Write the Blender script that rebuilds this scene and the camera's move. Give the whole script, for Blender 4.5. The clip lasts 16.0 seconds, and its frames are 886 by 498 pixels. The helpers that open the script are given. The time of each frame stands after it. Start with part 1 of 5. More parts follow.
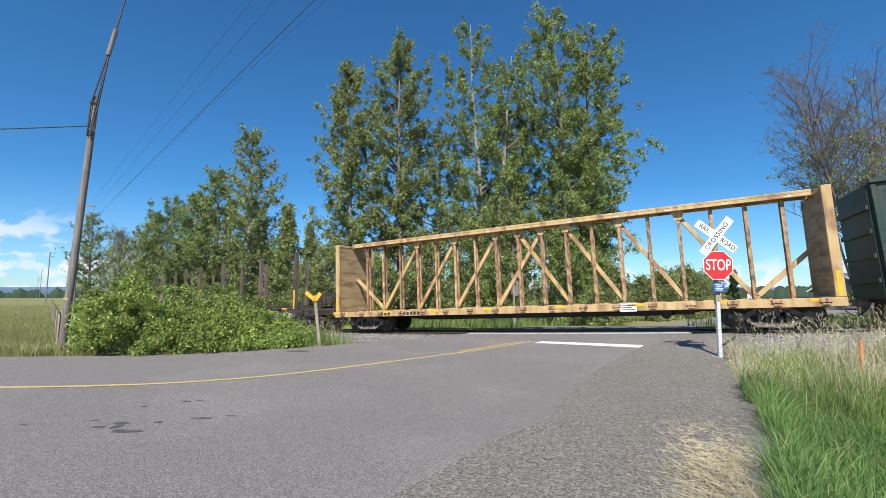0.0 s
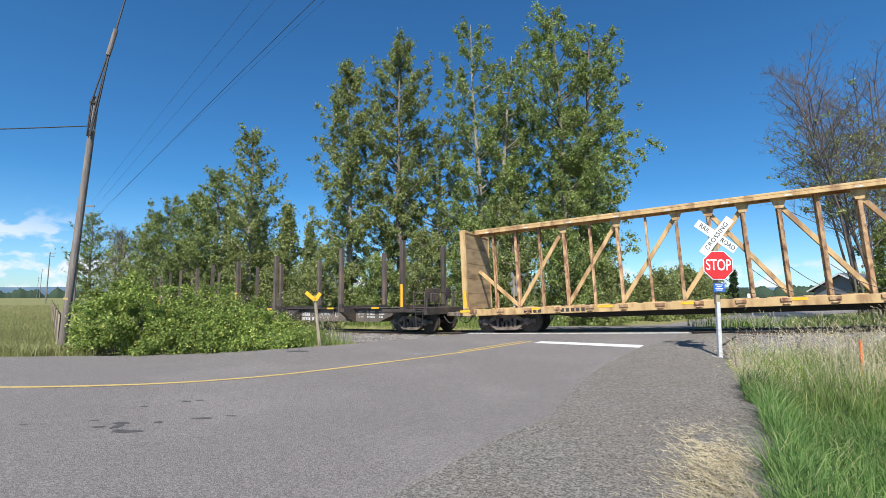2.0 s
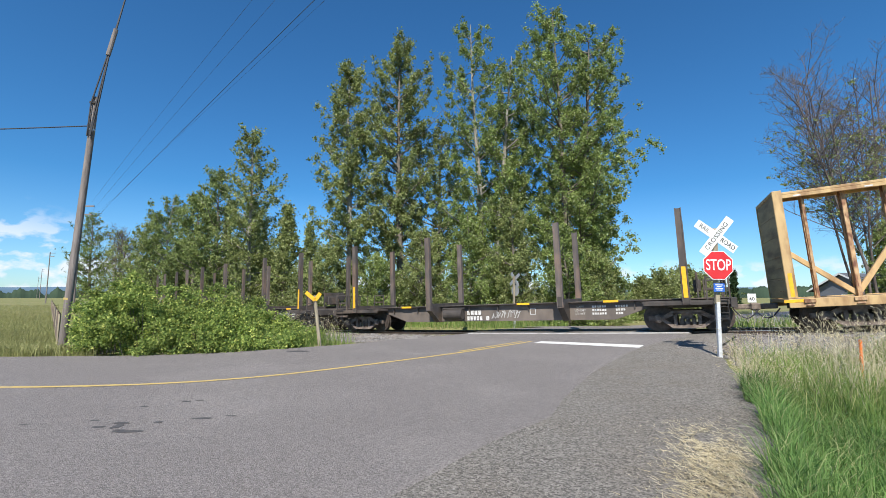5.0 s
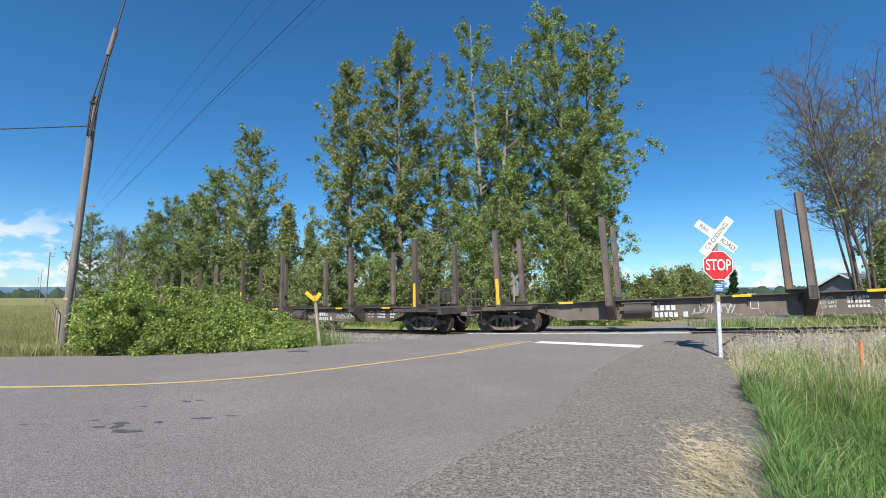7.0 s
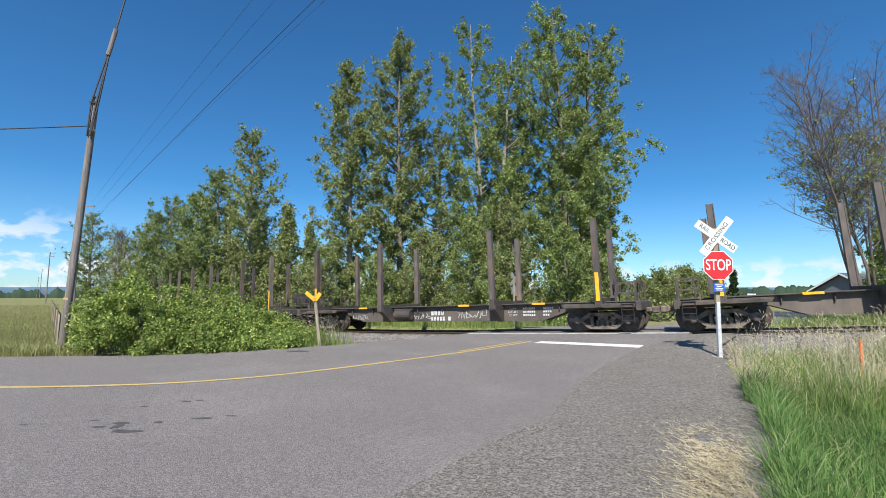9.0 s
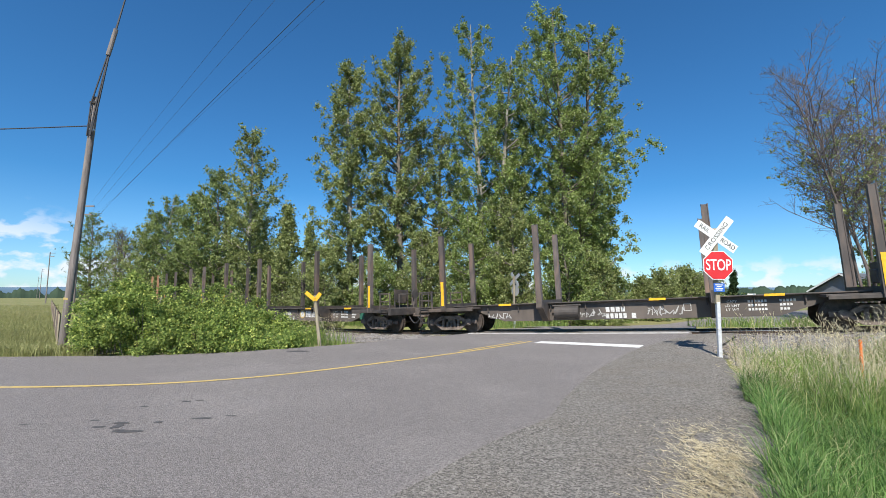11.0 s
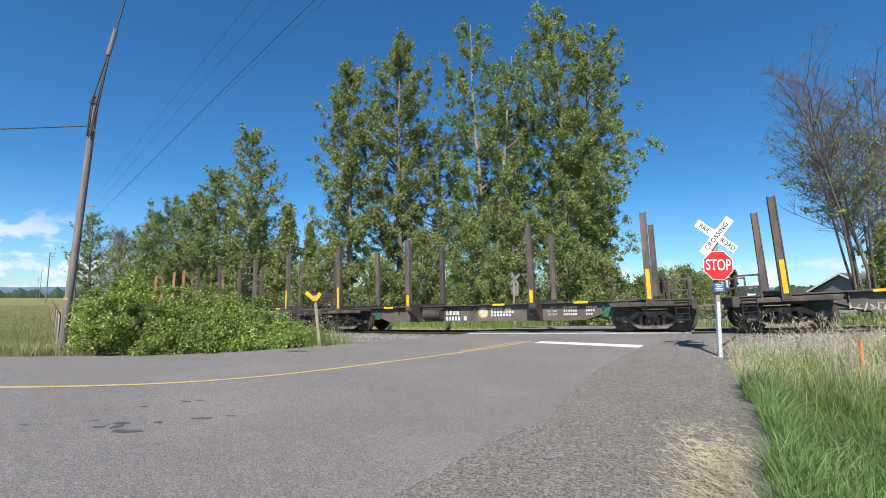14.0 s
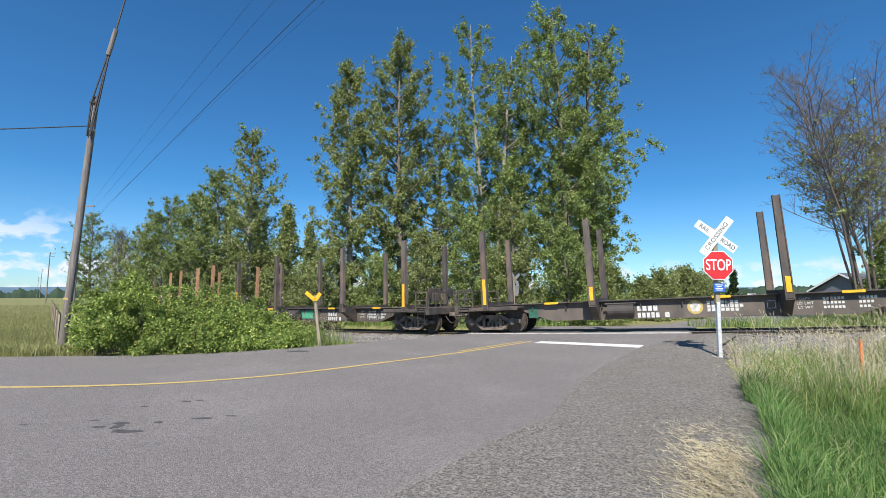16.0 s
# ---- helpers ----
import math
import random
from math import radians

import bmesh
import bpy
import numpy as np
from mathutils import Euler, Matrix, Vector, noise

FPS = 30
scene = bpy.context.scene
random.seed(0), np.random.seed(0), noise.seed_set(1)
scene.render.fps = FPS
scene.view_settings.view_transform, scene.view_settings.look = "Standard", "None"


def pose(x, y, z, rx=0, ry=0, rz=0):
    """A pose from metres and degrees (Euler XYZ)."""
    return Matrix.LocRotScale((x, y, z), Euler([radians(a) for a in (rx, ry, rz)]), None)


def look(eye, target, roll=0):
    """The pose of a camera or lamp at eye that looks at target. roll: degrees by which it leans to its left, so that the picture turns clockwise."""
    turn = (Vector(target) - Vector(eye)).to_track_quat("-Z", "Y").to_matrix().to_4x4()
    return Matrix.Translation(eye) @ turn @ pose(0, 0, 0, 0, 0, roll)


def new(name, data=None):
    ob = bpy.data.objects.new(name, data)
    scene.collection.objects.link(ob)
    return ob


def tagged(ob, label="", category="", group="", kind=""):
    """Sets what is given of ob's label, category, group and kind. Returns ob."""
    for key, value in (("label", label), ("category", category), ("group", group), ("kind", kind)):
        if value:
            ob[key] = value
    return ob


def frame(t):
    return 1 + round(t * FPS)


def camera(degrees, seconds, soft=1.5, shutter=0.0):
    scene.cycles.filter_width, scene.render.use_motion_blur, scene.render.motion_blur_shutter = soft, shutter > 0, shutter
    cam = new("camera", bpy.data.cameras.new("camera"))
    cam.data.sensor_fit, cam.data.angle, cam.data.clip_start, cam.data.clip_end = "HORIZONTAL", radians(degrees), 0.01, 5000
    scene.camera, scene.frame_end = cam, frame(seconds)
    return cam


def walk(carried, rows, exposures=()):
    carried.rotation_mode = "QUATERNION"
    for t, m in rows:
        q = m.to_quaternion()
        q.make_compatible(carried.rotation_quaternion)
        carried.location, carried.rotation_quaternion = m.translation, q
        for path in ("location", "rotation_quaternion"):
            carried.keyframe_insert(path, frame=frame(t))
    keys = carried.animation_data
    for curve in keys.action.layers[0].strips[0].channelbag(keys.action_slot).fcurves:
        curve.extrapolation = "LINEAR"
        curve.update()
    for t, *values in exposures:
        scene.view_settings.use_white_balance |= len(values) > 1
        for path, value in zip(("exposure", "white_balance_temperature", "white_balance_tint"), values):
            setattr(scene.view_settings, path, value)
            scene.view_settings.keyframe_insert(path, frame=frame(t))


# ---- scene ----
cam = camera(90.0, 16.0, soft=0.6)
EYE = (0.0, 0.0, 1.7)
VIEW = look(EYE, (0.0, math.cos(radians(6.0)), 1.7 + math.sin(radians(6.0))))
walk(cam, [(0, VIEW), (16, VIEW)], exposures=((0, 0.78), (16, 0.78)))

# ---- sky, sun ----
SUN_EL, SUN_AZ = radians(49), radians(188)  # azimuth clockwise from +y: behind the camera, a little to its left


def make_world():
    w = bpy.data.worlds.new("sky")
    scene.world = w
    w.use_nodes = True
    nt = w.node_tree
    nt.nodes.clear()
    out = nt.nodes.new("ShaderNodeOutputWorld")
    bg = nt.nodes.new("ShaderNodeBackground")
    sky = nt.nodes.new("ShaderNodeTexSky")
    sky.sky_type, sky.sun_disc = "NISHITA", False
    sky.sun_elevation, sky.sun_rotation = SUN_EL, SUN_AZ
    sky.air_density, sky.dust_density, sky.ozone_density = 1.0, 0.2, 3.0
    # low fair-weather clouds: a bank to the west, a thin line elsewhere
    tc = nt.nodes.new("ShaderNodeTexCoord")
    sep = nt.nodes.new("ShaderNodeSeparateXYZ")
    mp = nt.nodes.new("ShaderNodeMapping")
    mp.inputs["Scale"].default_value = (9.0, 9.0, 16.0)
    mp.inputs["Location"].default_value = (0.35, 1.2, 0.4)
    no = nt.nodes.new("ShaderNodeTexNoise")
    no.inputs["Scale"].default_value, no.inputs["Detail"].default_value, no.inputs["Roughness"].default_value = 2.1, 7.0, 0.5
    ramp = nt.nodes.new("ShaderNodeValToRGB")
    ramp.color_ramp.elements[0].position, ramp.color_ramp.elements[1].position = 0.5, 0.6
    bank = nt.nodes.new("ShaderNodeMapRange")
    bank.inputs["From Min"].default_value, bank.inputs["From Max"].default_value = -0.45, -0.75
    bank.inputs["To Min"].default_value, bank.inputs["To Max"].default_value = 0.075, 0.19
    rel = nt.nodes.new("ShaderNodeMath")
    rel.operation = "DIVIDE"
    fade = nt.nodes.new("ShaderNodeMapRange")
    fade.inputs["From Min"].default_value, fade.inputs["From Max"].default_value = 0.5, 1.0
    fade.inputs["To Min"].default_value, fade.inputs["To Max"].default_value = 0.9, 0.0
    mul = nt.nodes.new("ShaderNodeMath")
    mul.operation = "MULTIPLY"
    deep = nt.nodes.new("ShaderNodeMixRGB")
    deep.blend_type = "MULTIPLY"
    deep.inputs["Fac"].default_value = 1.0
    tint = nt.nodes.new("ShaderNodeValToRGB")
    tint.color_ramp.elements[0].color, tint.color_ramp.elements[1].color = (0.45, 0.62, 0.79, 1), (0.205, 0.49, 0.69, 1)
    tint.color_ramp.elements[1].position = 0.22
    mix = nt.nodes.new("ShaderNodeMixRGB")
    mix.inputs["Color2"].default_value = (4.7, 5.0, 5.5, 1)
    bg.inputs["Strength"].default_value = 0.115
    ln = nt.links.new
    ln(tc.outputs["Generated"], sep.inputs[0])
    ln(tc.outputs["Generated"], mp.inputs[0])
    ln(mp.outputs[0], no.inputs["Vector"])
    ln(no.outputs["Fac"], ramp.inputs[0])
    ln(sep.outputs["X"], bank.inputs["Value"])
    ln(sep.outputs["Z"], rel.inputs[0])
    ln(bank.outputs[0], rel.inputs[1])
    ln(rel.outputs[0], fade.inputs["Value"])
    ln(ramp.outputs[0], mul.inputs[0])
    ln(fade.outputs[0], mul.inputs[1])
    ln(mul.outputs[0], mix.inputs["Fac"])
    ln(sep.outputs["Z"], tint.inputs[0])
    ln(tint.outputs[0], deep.inputs["Color2"])
    ln(sky.outputs[0], deep.inputs["Color1"])
    ln(deep.outputs[0], mix.inputs["Color1"])
    ln(mix.outputs[0], bg.inputs["Color"])
    ln(bg.outputs[0], out.inputs[0])


make_world()
sun = new("sun", bpy.data.lights.new("sun", "SUN"))
sun.data.energy, sun.data.angle, sun.data.color = 4.2, radians(0.53), (1.0, 0.95, 0.87)
sun.matrix_world = look((0, 0, 0), (-math.sin(SUN_AZ) * math.cos(SUN_EL), -math.cos(SUN_AZ) * math.cos(SUN_EL), -math.sin(SUN_EL)))
sun.location = (0, -20, 60)


# ---- materials ----
def mat(name, c1, c2=None, scale=4.0, rough=0.7, metal=0.0, bump=0.0, bscale=None, spots=None, sscale=1.2, samount=0.5, spec=0.5, rand=0.0, coord="Object", stretch=(1, 1, 1), sharp=0.18, cells=0.0, cellvar=0.3):
    """Two-scale procedural paint, metal, stone or soil. spots: a second, larger stain colour. rand: brightness spread between objects."""
    m = bpy.data.materials.new(name)
    m.use_nodes = True
    nt = m.node_tree
    ln, b = nt.links.new, nt.nodes["Principled BSDF"]
    c2 = c2 or tuple(v * 0.75 for v in c1)
    tc = nt.nodes.new("ShaderNodeTexCoord")
    mp = nt.nodes.new("ShaderNodeMapping")
    mp.inputs["Scale"].default_value = stretch
    ln(tc.outputs[coord], mp.inputs[0])
    n1 = nt.nodes.new("ShaderNodeTexNoise")
    n1.inputs["Scale"].default_value, n1.inputs["Detail"].default_value = scale, 6.0
    ln(mp.outputs[0], n1.inputs["Vector"])
    r1 = nt.nodes.new("ShaderNodeValToRGB")
    r1.color_ramp.elements[0].position, r1.color_ramp.elements[1].position = 0.5 - sharp, 0.5 + sharp
    r1.color_ramp.elements[0].color, r1.color_ramp.elements[1].color = (*c2, 1), (*c1, 1)
    ln(n1.outputs["Fac"], r1.inputs[0])
    col = r1.outputs[0]
    if spots:
        n2 = nt.nodes.new("ShaderNodeTexNoise")
        n2.inputs["Scale"].default_value, n2.inputs["Detail"].default_value = sscale, 5.0
        ln(mp.outputs[0], n2.inputs["Vector"])
        r2 = nt.nodes.new("ShaderNodeValToRGB")
        r2.color_ramp.elements[0].position, r2.color_ramp.elements[1].position = 0.47, 0.66
        r2.color_ramp.elements[1].color = (samount, samount, samount, 1)
        ln(n2.outputs["Fac"], r2.inputs[0])
        mx = nt.nodes.new("ShaderNodeMixRGB")
        mx.inputs["Color2"].default_value = (*spots, 1)
        ln(r2.outputs[0], mx.inputs["Fac"])
        ln(col, mx.inputs["Color1"])
        col = mx.outputs[0]
    if cells:
        # single stones: each cell has its own brightness
        vo = nt.nodes.new("ShaderNodeTexVoronoi")
        vo.inputs["Scale"].default_value = cells
        ln(mp.outputs[0], vo.inputs["Vector"])
        bw = nt.nodes.new("ShaderNodeSeparateColor")
        ln(vo.outputs["Color"], bw.inputs[0])
        cm = nt.nodes.new("ShaderNodeMapRange")
        cm.inputs["To Min"].default_value, cm.inputs["To Max"].default_value = 1 - cellvar, 1 + cellvar
        ln(bw.outputs[0], cm.inputs["Value"])
        ch = nt.nodes.new("ShaderNodeHueSaturation")
        ln(cm.outputs[0], ch.inputs["Value"])
        ln(col, ch.inputs["Color"])
        col = ch.outputs[0]
    if rand:
        oi = nt.nodes.new("ShaderNodeObjectInfo")
        mr = nt.nodes.new("ShaderNodeMapRange")
        mr.inputs["To Min"].default_value, mr.inputs["To Max"].default_value = 1 - rand, 1 + rand
        hs = nt.nodes.new("ShaderNodeHueSaturation")
        ln(oi.outputs["Random"], mr.inputs["Value"])
        ln(mr.outputs[0], hs.inputs["Value"])
        ln(col, hs.inputs["Color"])
        col = hs.outputs[0]
    ln(col, b.inputs["Base Color"])
    b.inputs["Metallic"].default_value = metal
    b.inputs["Specular IOR Level"].default_value = spec
    rr = nt.nodes.new("ShaderNodeMapRange")
    rr.inputs["To Min"].default_value, rr.inputs["To Max"].default_value = max(0.05, rough - 0.12), min(1, rough + 0.12)
    ln(n1.outputs["Fac"], rr.inputs["Value"])
    ln(rr.outputs[0], b.inputs["Roughness"])
    if bump:
        n3 = nt.nodes.new("ShaderNodeTexNoise")
        n3.inputs["Scale"].default_value, n3.inputs["Detail"].default_value = bscale or scale * 6, 3.0
        ln(mp.outputs[0], n3.inputs["Vector"])
        bp = nt.nodes.new("ShaderNodeBump")
        bp.inputs["Strength"].default_value, bp.inputs["Distance"].default_value = bump, 0.02
        ln(n3.outputs["Fac"], bp.inputs["Height"])
        ln(bp.outputs[0], b.inputs["Normal"])
    return m


def leaf_mat(name, dark, light, tip=None, trans=0.3):
    """Leaves or blades: colour varies from piece to piece and over the crown, and a little light passes through."""
    m = bpy.data.materials.new(name)
    m.use_nodes = True
    nt = m.node_tree
    ln, b = nt.links.new, nt.nodes["Principled BSDF"]
    geo = nt.nodes.new("ShaderNodeNewGeometry")
    ramp = nt.nodes.new("ShaderNodeValToRGB")
    e = ramp.color_ramp.elements
    e[0].color, e[1].color = (*dark, 1), (*light, 1)
    if tip:
        e[1].position = 0.8
        x = e.new(0.94)
        x.color = (*tip, 1)
    ln(geo.outputs["Random Per Island"], ramp.inputs[0])
    tc = nt.nodes.new("ShaderNodeTexCoord")
    no = nt.nodes.new("ShaderNodeTexNoise")
    no.inputs["Scale"].default_value = 0.45
    ln(tc.outputs["Object"], no.inputs["Vector"])
    mr = nt.nodes.new("ShaderNodeMapRange")
    mr.inputs["From Min"].default_value, mr.inputs["From Max"].default_value = 0.3, 0.7
    mr.inputs["To Min"].default_value, mr.inputs["To Max"].default_value = 0.7, 1.25
    ln(no.outputs["Fac"], mr.inputs["Value"])
    hs = nt.nodes.new("ShaderNodeHueSaturation")
    ln(mr.outputs[0], hs.inputs["Value"])
    ln(ramp.outputs[0], hs.inputs["Color"])
    ln(hs.outputs[0], b.inputs["Base Color"])
    b.inputs["Roughness"].default_value = 0.6
    b.inputs["Specular IOR Level"].default_value = 0.22
    tr = nt.nodes.new("ShaderNodeBsdfTranslucent")
    ln(hs.outputs[0], tr.inputs["Color"])
    mix = nt.nodes.new("ShaderNodeMixShader")
    mix.inputs[0].default_value = trans
    ln(b.outputs[0], mix.inputs[1])
    ln(tr.outputs[0], mix.inputs[2])
    ln(mix.outputs[0], nt.nodes["Material Output"].inputs[0])
    return m


M = {
    "asphalt": mat("asphalt", (0.228, 0.207, 0.196), (0.158, 0.143, 0.136), 75, 0.9, cells=85, cellvar=0.42, bump=0.9, bscale=90, spots=(0.245, 0.224, 0.211), sscale=0.35, samount=0.6, spec=0.3),
    "gravel": mat("shoulder_gravel", (0.222, 0.205, 0.182), (0.148, 0.137, 0.122), 14, 0.95, cells=55, cellvar=0.55, bump=1.0, bscale=70, spots=(0.17, 0.15, 0.125), sscale=0.7, samount=0.6, spec=0.25),
    "ballast": mat("ballast_stone", (0.26, 0.242, 0.228), (0.14, 0.13, 0.122), 9, 0.95, cells=20, cellvar=0.5, bump=1.0, bscale=30, spots=(0.2, 0.16, 0.13), sscale=1.0, samount=0.5, spec=0.3),
    "soil": mat("grassy_soil", (0.23, 0.225, 0.095), (0.14, 0.155, 0.058), 1.2, 1.0, bump=0.8, bscale=14, spots=(0.26, 0.22, 0.115), sscale=0.13, samount=0.7, spec=0.1),
    "yellow_line": mat("worn_yellow_paint", (0.6, 0.43, 0.12), (0.47, 0.34, 0.12), 18, 0.8, bump=0.3, spots=(0.28, 0.24, 0.18), sscale=9, samount=0.6),
    "white_line": mat("white_road_paint", (0.78, 0.77, 0.74), (0.6, 0.59, 0.57), 14, 0.7, bump=0.3, spots=(0.36, 0.34, 0.33), sscale=7, samount=0.5),
    # also colours the painted shadow patch on the road
    "tar_shade": mat("dark_tar", (0.06, 0.058, 0.058), (0.085, 0.08, 0.08), 30, 0.8, bump=0.3),
    "steel_rail": mat("rail_steel", (0.12, 0.085, 0.065), (0.07, 0.05, 0.04), 12, 0.55, 0.5, bump=0.2),
    "rail_head": mat("polished_rail_head", (0.5, 0.49, 0.47), (0.35, 0.34, 0.33), 8, 0.3, 1.0),
    "tie": mat("weathered_tie", (0.13, 0.105, 0.085), (0.065, 0.052, 0.043), 7, 0.9, bump=0.7, stretch=(1, 6, 6), rand=0.25),
    "concrete": mat("crossing_concrete", (0.5, 0.49, 0.46), (0.38, 0.37, 0.35), 6, 0.85, bump=0.3, spots=(0.2, 0.19, 0.18), sscale=2.5, samount=0.5),
    "tan": mat("tan_car_paint", (0.57, 0.395, 0.19), (0.46, 0.3, 0.135), 3, 0.55, bump=0.15, spots=(0.2, 0.095, 0.045), sscale=2.6, samount=0.75, stretch=(1, 1, 0.35)),
    "tan_board": mat("tan_bulkhead_board", (0.45, 0.325, 0.175), (0.33, 0.235, 0.13), 2.5, 0.65, bump=0.25, spots=(0.12, 0.07, 0.045), sscale=1.4, samount=0.7, stretch=(1, 0.4, 2.2)),
    "tan_rust": mat("rusted_tan_post", (0.54, 0.37, 0.2), (0.27, 0.14, 0.07), 5, 0.7, bump=0.2, spots=(0.14, 0.055, 0.032), sscale=6.5, samount=0.95, stretch=(1, 1, 0.5), rand=0.2),
    "brown": mat("grimy_brown_steel", (0.075, 0.063, 0.055), (0.04, 0.034, 0.03), 3, 0.7, bump=0.2, spots=(0.17, 0.12, 0.085), sscale=1.3, samount=0.5, rand=0.18),
    "sill": mat("weathered_sill_paint", (0.115, 0.094, 0.079), (0.066, 0.056, 0.049), 2.2, 0.7, bump=0.2, spots=(0.2, 0.16, 0.13), sscale=0.9, samount=0.45, stretch=(1, 1, 0.5), rand=0.2),
    "stake": mat("stake_steel", (0.13, 0.105, 0.092), (0.075, 0.062, 0.056), 4, 0.65, bump=0.2, spots=(0.2, 0.12, 0.075), sscale=2, samount=0.6, stretch=(1, 1, 0.3), rand=0.3),
    "stake_tan": mat("rusty_tan_stake", (0.42, 0.235, 0.13), (0.27, 0.14, 0.08), 4, 0.7, bump=0.2, rand=0.2),
    "orange": mat("orange_car_paint", (0.72, 0.19, 0.055), (0.55, 0.14, 0.045), 3, 0.55, bump=0.1, spots=(0.3, 0.12, 0.06), sscale=2, samount=0.5),
    "yellow": mat("yellow_reflective_tape", (0.9, 0.5, 0.02), (0.75, 0.4, 0.02), 8, 0.45, spots=(0.45, 0.25, 0.05), sscale=5, samount=0.4),
    "green": mat("dark_green_paint", (0.02, 0.05, 0.036), (0.012, 0.028, 0.022), 3, 0.55, bump=0.2, spots=(0.05, 0.045, 0.035), sscale=1.5),
    "green_patch": mat("green_graffiti_paint", (0.1, 0.42, 0.25), (0.06, 0.3, 0.18), 5, 0.6),
    "dark_green_patch": mat("dark_green_stencil_panel", (0.03, 0.14, 0.09), (0.02, 0.09, 0.06), 5, 0.6),
    "truck": mat("dusty_truck_casting", (0.27, 0.215, 0.175), (0.13, 0.1, 0.082), 6, 0.75, 0.2, bump=0.3, spots=(0.05, 0.042, 0.037), sscale=4, samount=0.6),
    "wheel": mat("wheel_steel", (0.11, 0.085, 0.07), (0.05, 0.04, 0.034), 7, 0.6, 0.4, bump=0.2),
    "black": mat("black_underframe", (0.035, 0.031, 0.029), (0.02, 0.018, 0.017), 5, 0.75, bump=0.2),
    "stencil": mat("white_stencil_paint", (0.72, 0.71, 0.68), (0.5, 0.49, 0.47), 14, 0.6, spots=(0.25, 0.22, 0.19), sscale=8, samount=0.4),
    "graffiti": mat("faded_graffiti", (0.52, 0.51, 0.49), (0.36, 0.35, 0.33), 10, 0.7),
    "stencil_dark": mat("dark_stencil_paint", (0.06, 0.05, 0.045), (0.03, 0.03, 0.03), 10, 0.6),
    "white_sign": mat("white_sign_sheet", (0.82, 0.82, 0.8), (0.74, 0.74, 0.72), 6, 0.4),
    "sign_black": mat("black_sign_ink", (0.012, 0.012, 0.013), (0.02, 0.02, 0.02), 10, 0.5),
    "red": mat("red_sign_sheet", (0.62, 0.03, 0.035), (0.54, 0.026, 0.03), 5, 0.4),
    "blue": mat("blue_sign_sheet", (0.03, 0.13, 0.52), (0.025, 0.11, 0.44), 5, 0.4),
    "galv": mat("galvanised_steel", (0.66, 0.67, 0.68), (0.52, 0.53, 0.54), 12, 0.5, 0.15, bump=0.1),
    "sign_back": mat("bare_aluminium_back", (0.5, 0.5, 0.5), (0.42, 0.42, 0.42), 6, 0.5, 0.6),
    "pole_wood": mat("weathered_pole_wood", (0.27, 0.235, 0.215), (0.155, 0.132, 0.12), 5, 0.9, bump=0.6, bscale=24, spots=(0.1, 0.08, 0.068), sscale=1.5, samount=0.5, stretch=(3, 3, 0.25)),
    "post_wood": mat("grey_post_wood", (0.38, 0.33, 0.23), (0.24, 0.2, 0.14), 7, 0.9, bump=0.6, stretch=(3, 3, 0.3)),
    "cable": mat("dark_cable", (0.03, 0.03, 0.033), (0.045, 0.045, 0.05), 9, 0.6),
    "bark": mat("grey_bark", (0.23, 0.195, 0.16), (0.095, 0.08, 0.066), 3, 0.95, bump=1.0, bscale=9, stretch=(2.5, 2.5, 0.5)),
    "pale_bark": mat("pale_poplar_bark", (0.37, 0.34, 0.29), (0.19, 0.17, 0.145), 3, 0.95, bump=0.8, bscale=9, stretch=(2.5, 2.5, 0.5)),
    "bare_bark": mat("bare_twig_bark", (0.17, 0.135, 0.125), (0.08, 0.064, 0.058), 3, 0.95, bump=0.5, stretch=(2.5, 2.5, 0.5)),
    "leaf": leaf_mat("cottonwood_leaf", (0.13, 0.185, 0.05), (0.3, 0.37, 0.11), (0.46, 0.5, 0.25), trans=0.36),
    "leaf_olive": leaf_mat("olive_leaf", (0.145, 0.185, 0.06), (0.31, 0.35, 0.125), (0.44, 0.46, 0.22), trans=0.36),
    "leaf_far": leaf_mat("far_leaf", (0.12, 0.165, 0.05), (0.27, 0.33, 0.11), (0.38, 0.42, 0.19), trans=0.4),
    "needle": leaf_mat("dark_needle", (0.012, 0.03, 0.012), (0.035, 0.065, 0.02), trans=0.15),
    "bramble": leaf_mat("bramble_leaf", (0.085, 0.145, 0.035), (0.32, 0.41, 0.1), (0.52, 0.55, 0.15), trans=0.38),
    "blade": leaf_mat("green_grass_blade", (0.13, 0.22, 0.05), (0.29, 0.39, 0.115), (0.5, 0.48, 0.22), trans=0.5),
    "lush": leaf_mat("lush_short_grass", (0.11, 0.22, 0.055), (0.26, 0.41, 0.13), (0.48, 0.5, 0.24), trans=0.5),
    "straw": leaf_mat("dry_straw", (0.45, 0.38, 0.23), (0.66, 0.58, 0.4), (0.74, 0.67, 0.49), trans=0.25),
    "field": leaf_mat("meadow_grass", (0.2, 0.215, 0.08), (0.3, 0.3, 0.125), (0.36, 0.345, 0.17)),
    "shingle": mat("grey_shingle", (0.1, 0.105, 0.12), (0.07, 0.075, 0.085), 5, 0.9, bump=0.4, stretch=(1, 1, 4)),
    "siding": mat("grey_blue_siding", (0.16, 0.175, 0.2), (0.13, 0.14, 0.16), 2, 0.7, bump=0.3, stretch=(1, 1, 8)),
    "trim": mat("white_trim", (0.75, 0.75, 0.74), (0.65, 0.65, 0.64), 4, 0.5),
    "glass": mat("dark_window_glass", (0.03, 0.035, 0.042), (0.02, 0.024, 0.03), 1, 0.1, spec=0.8),
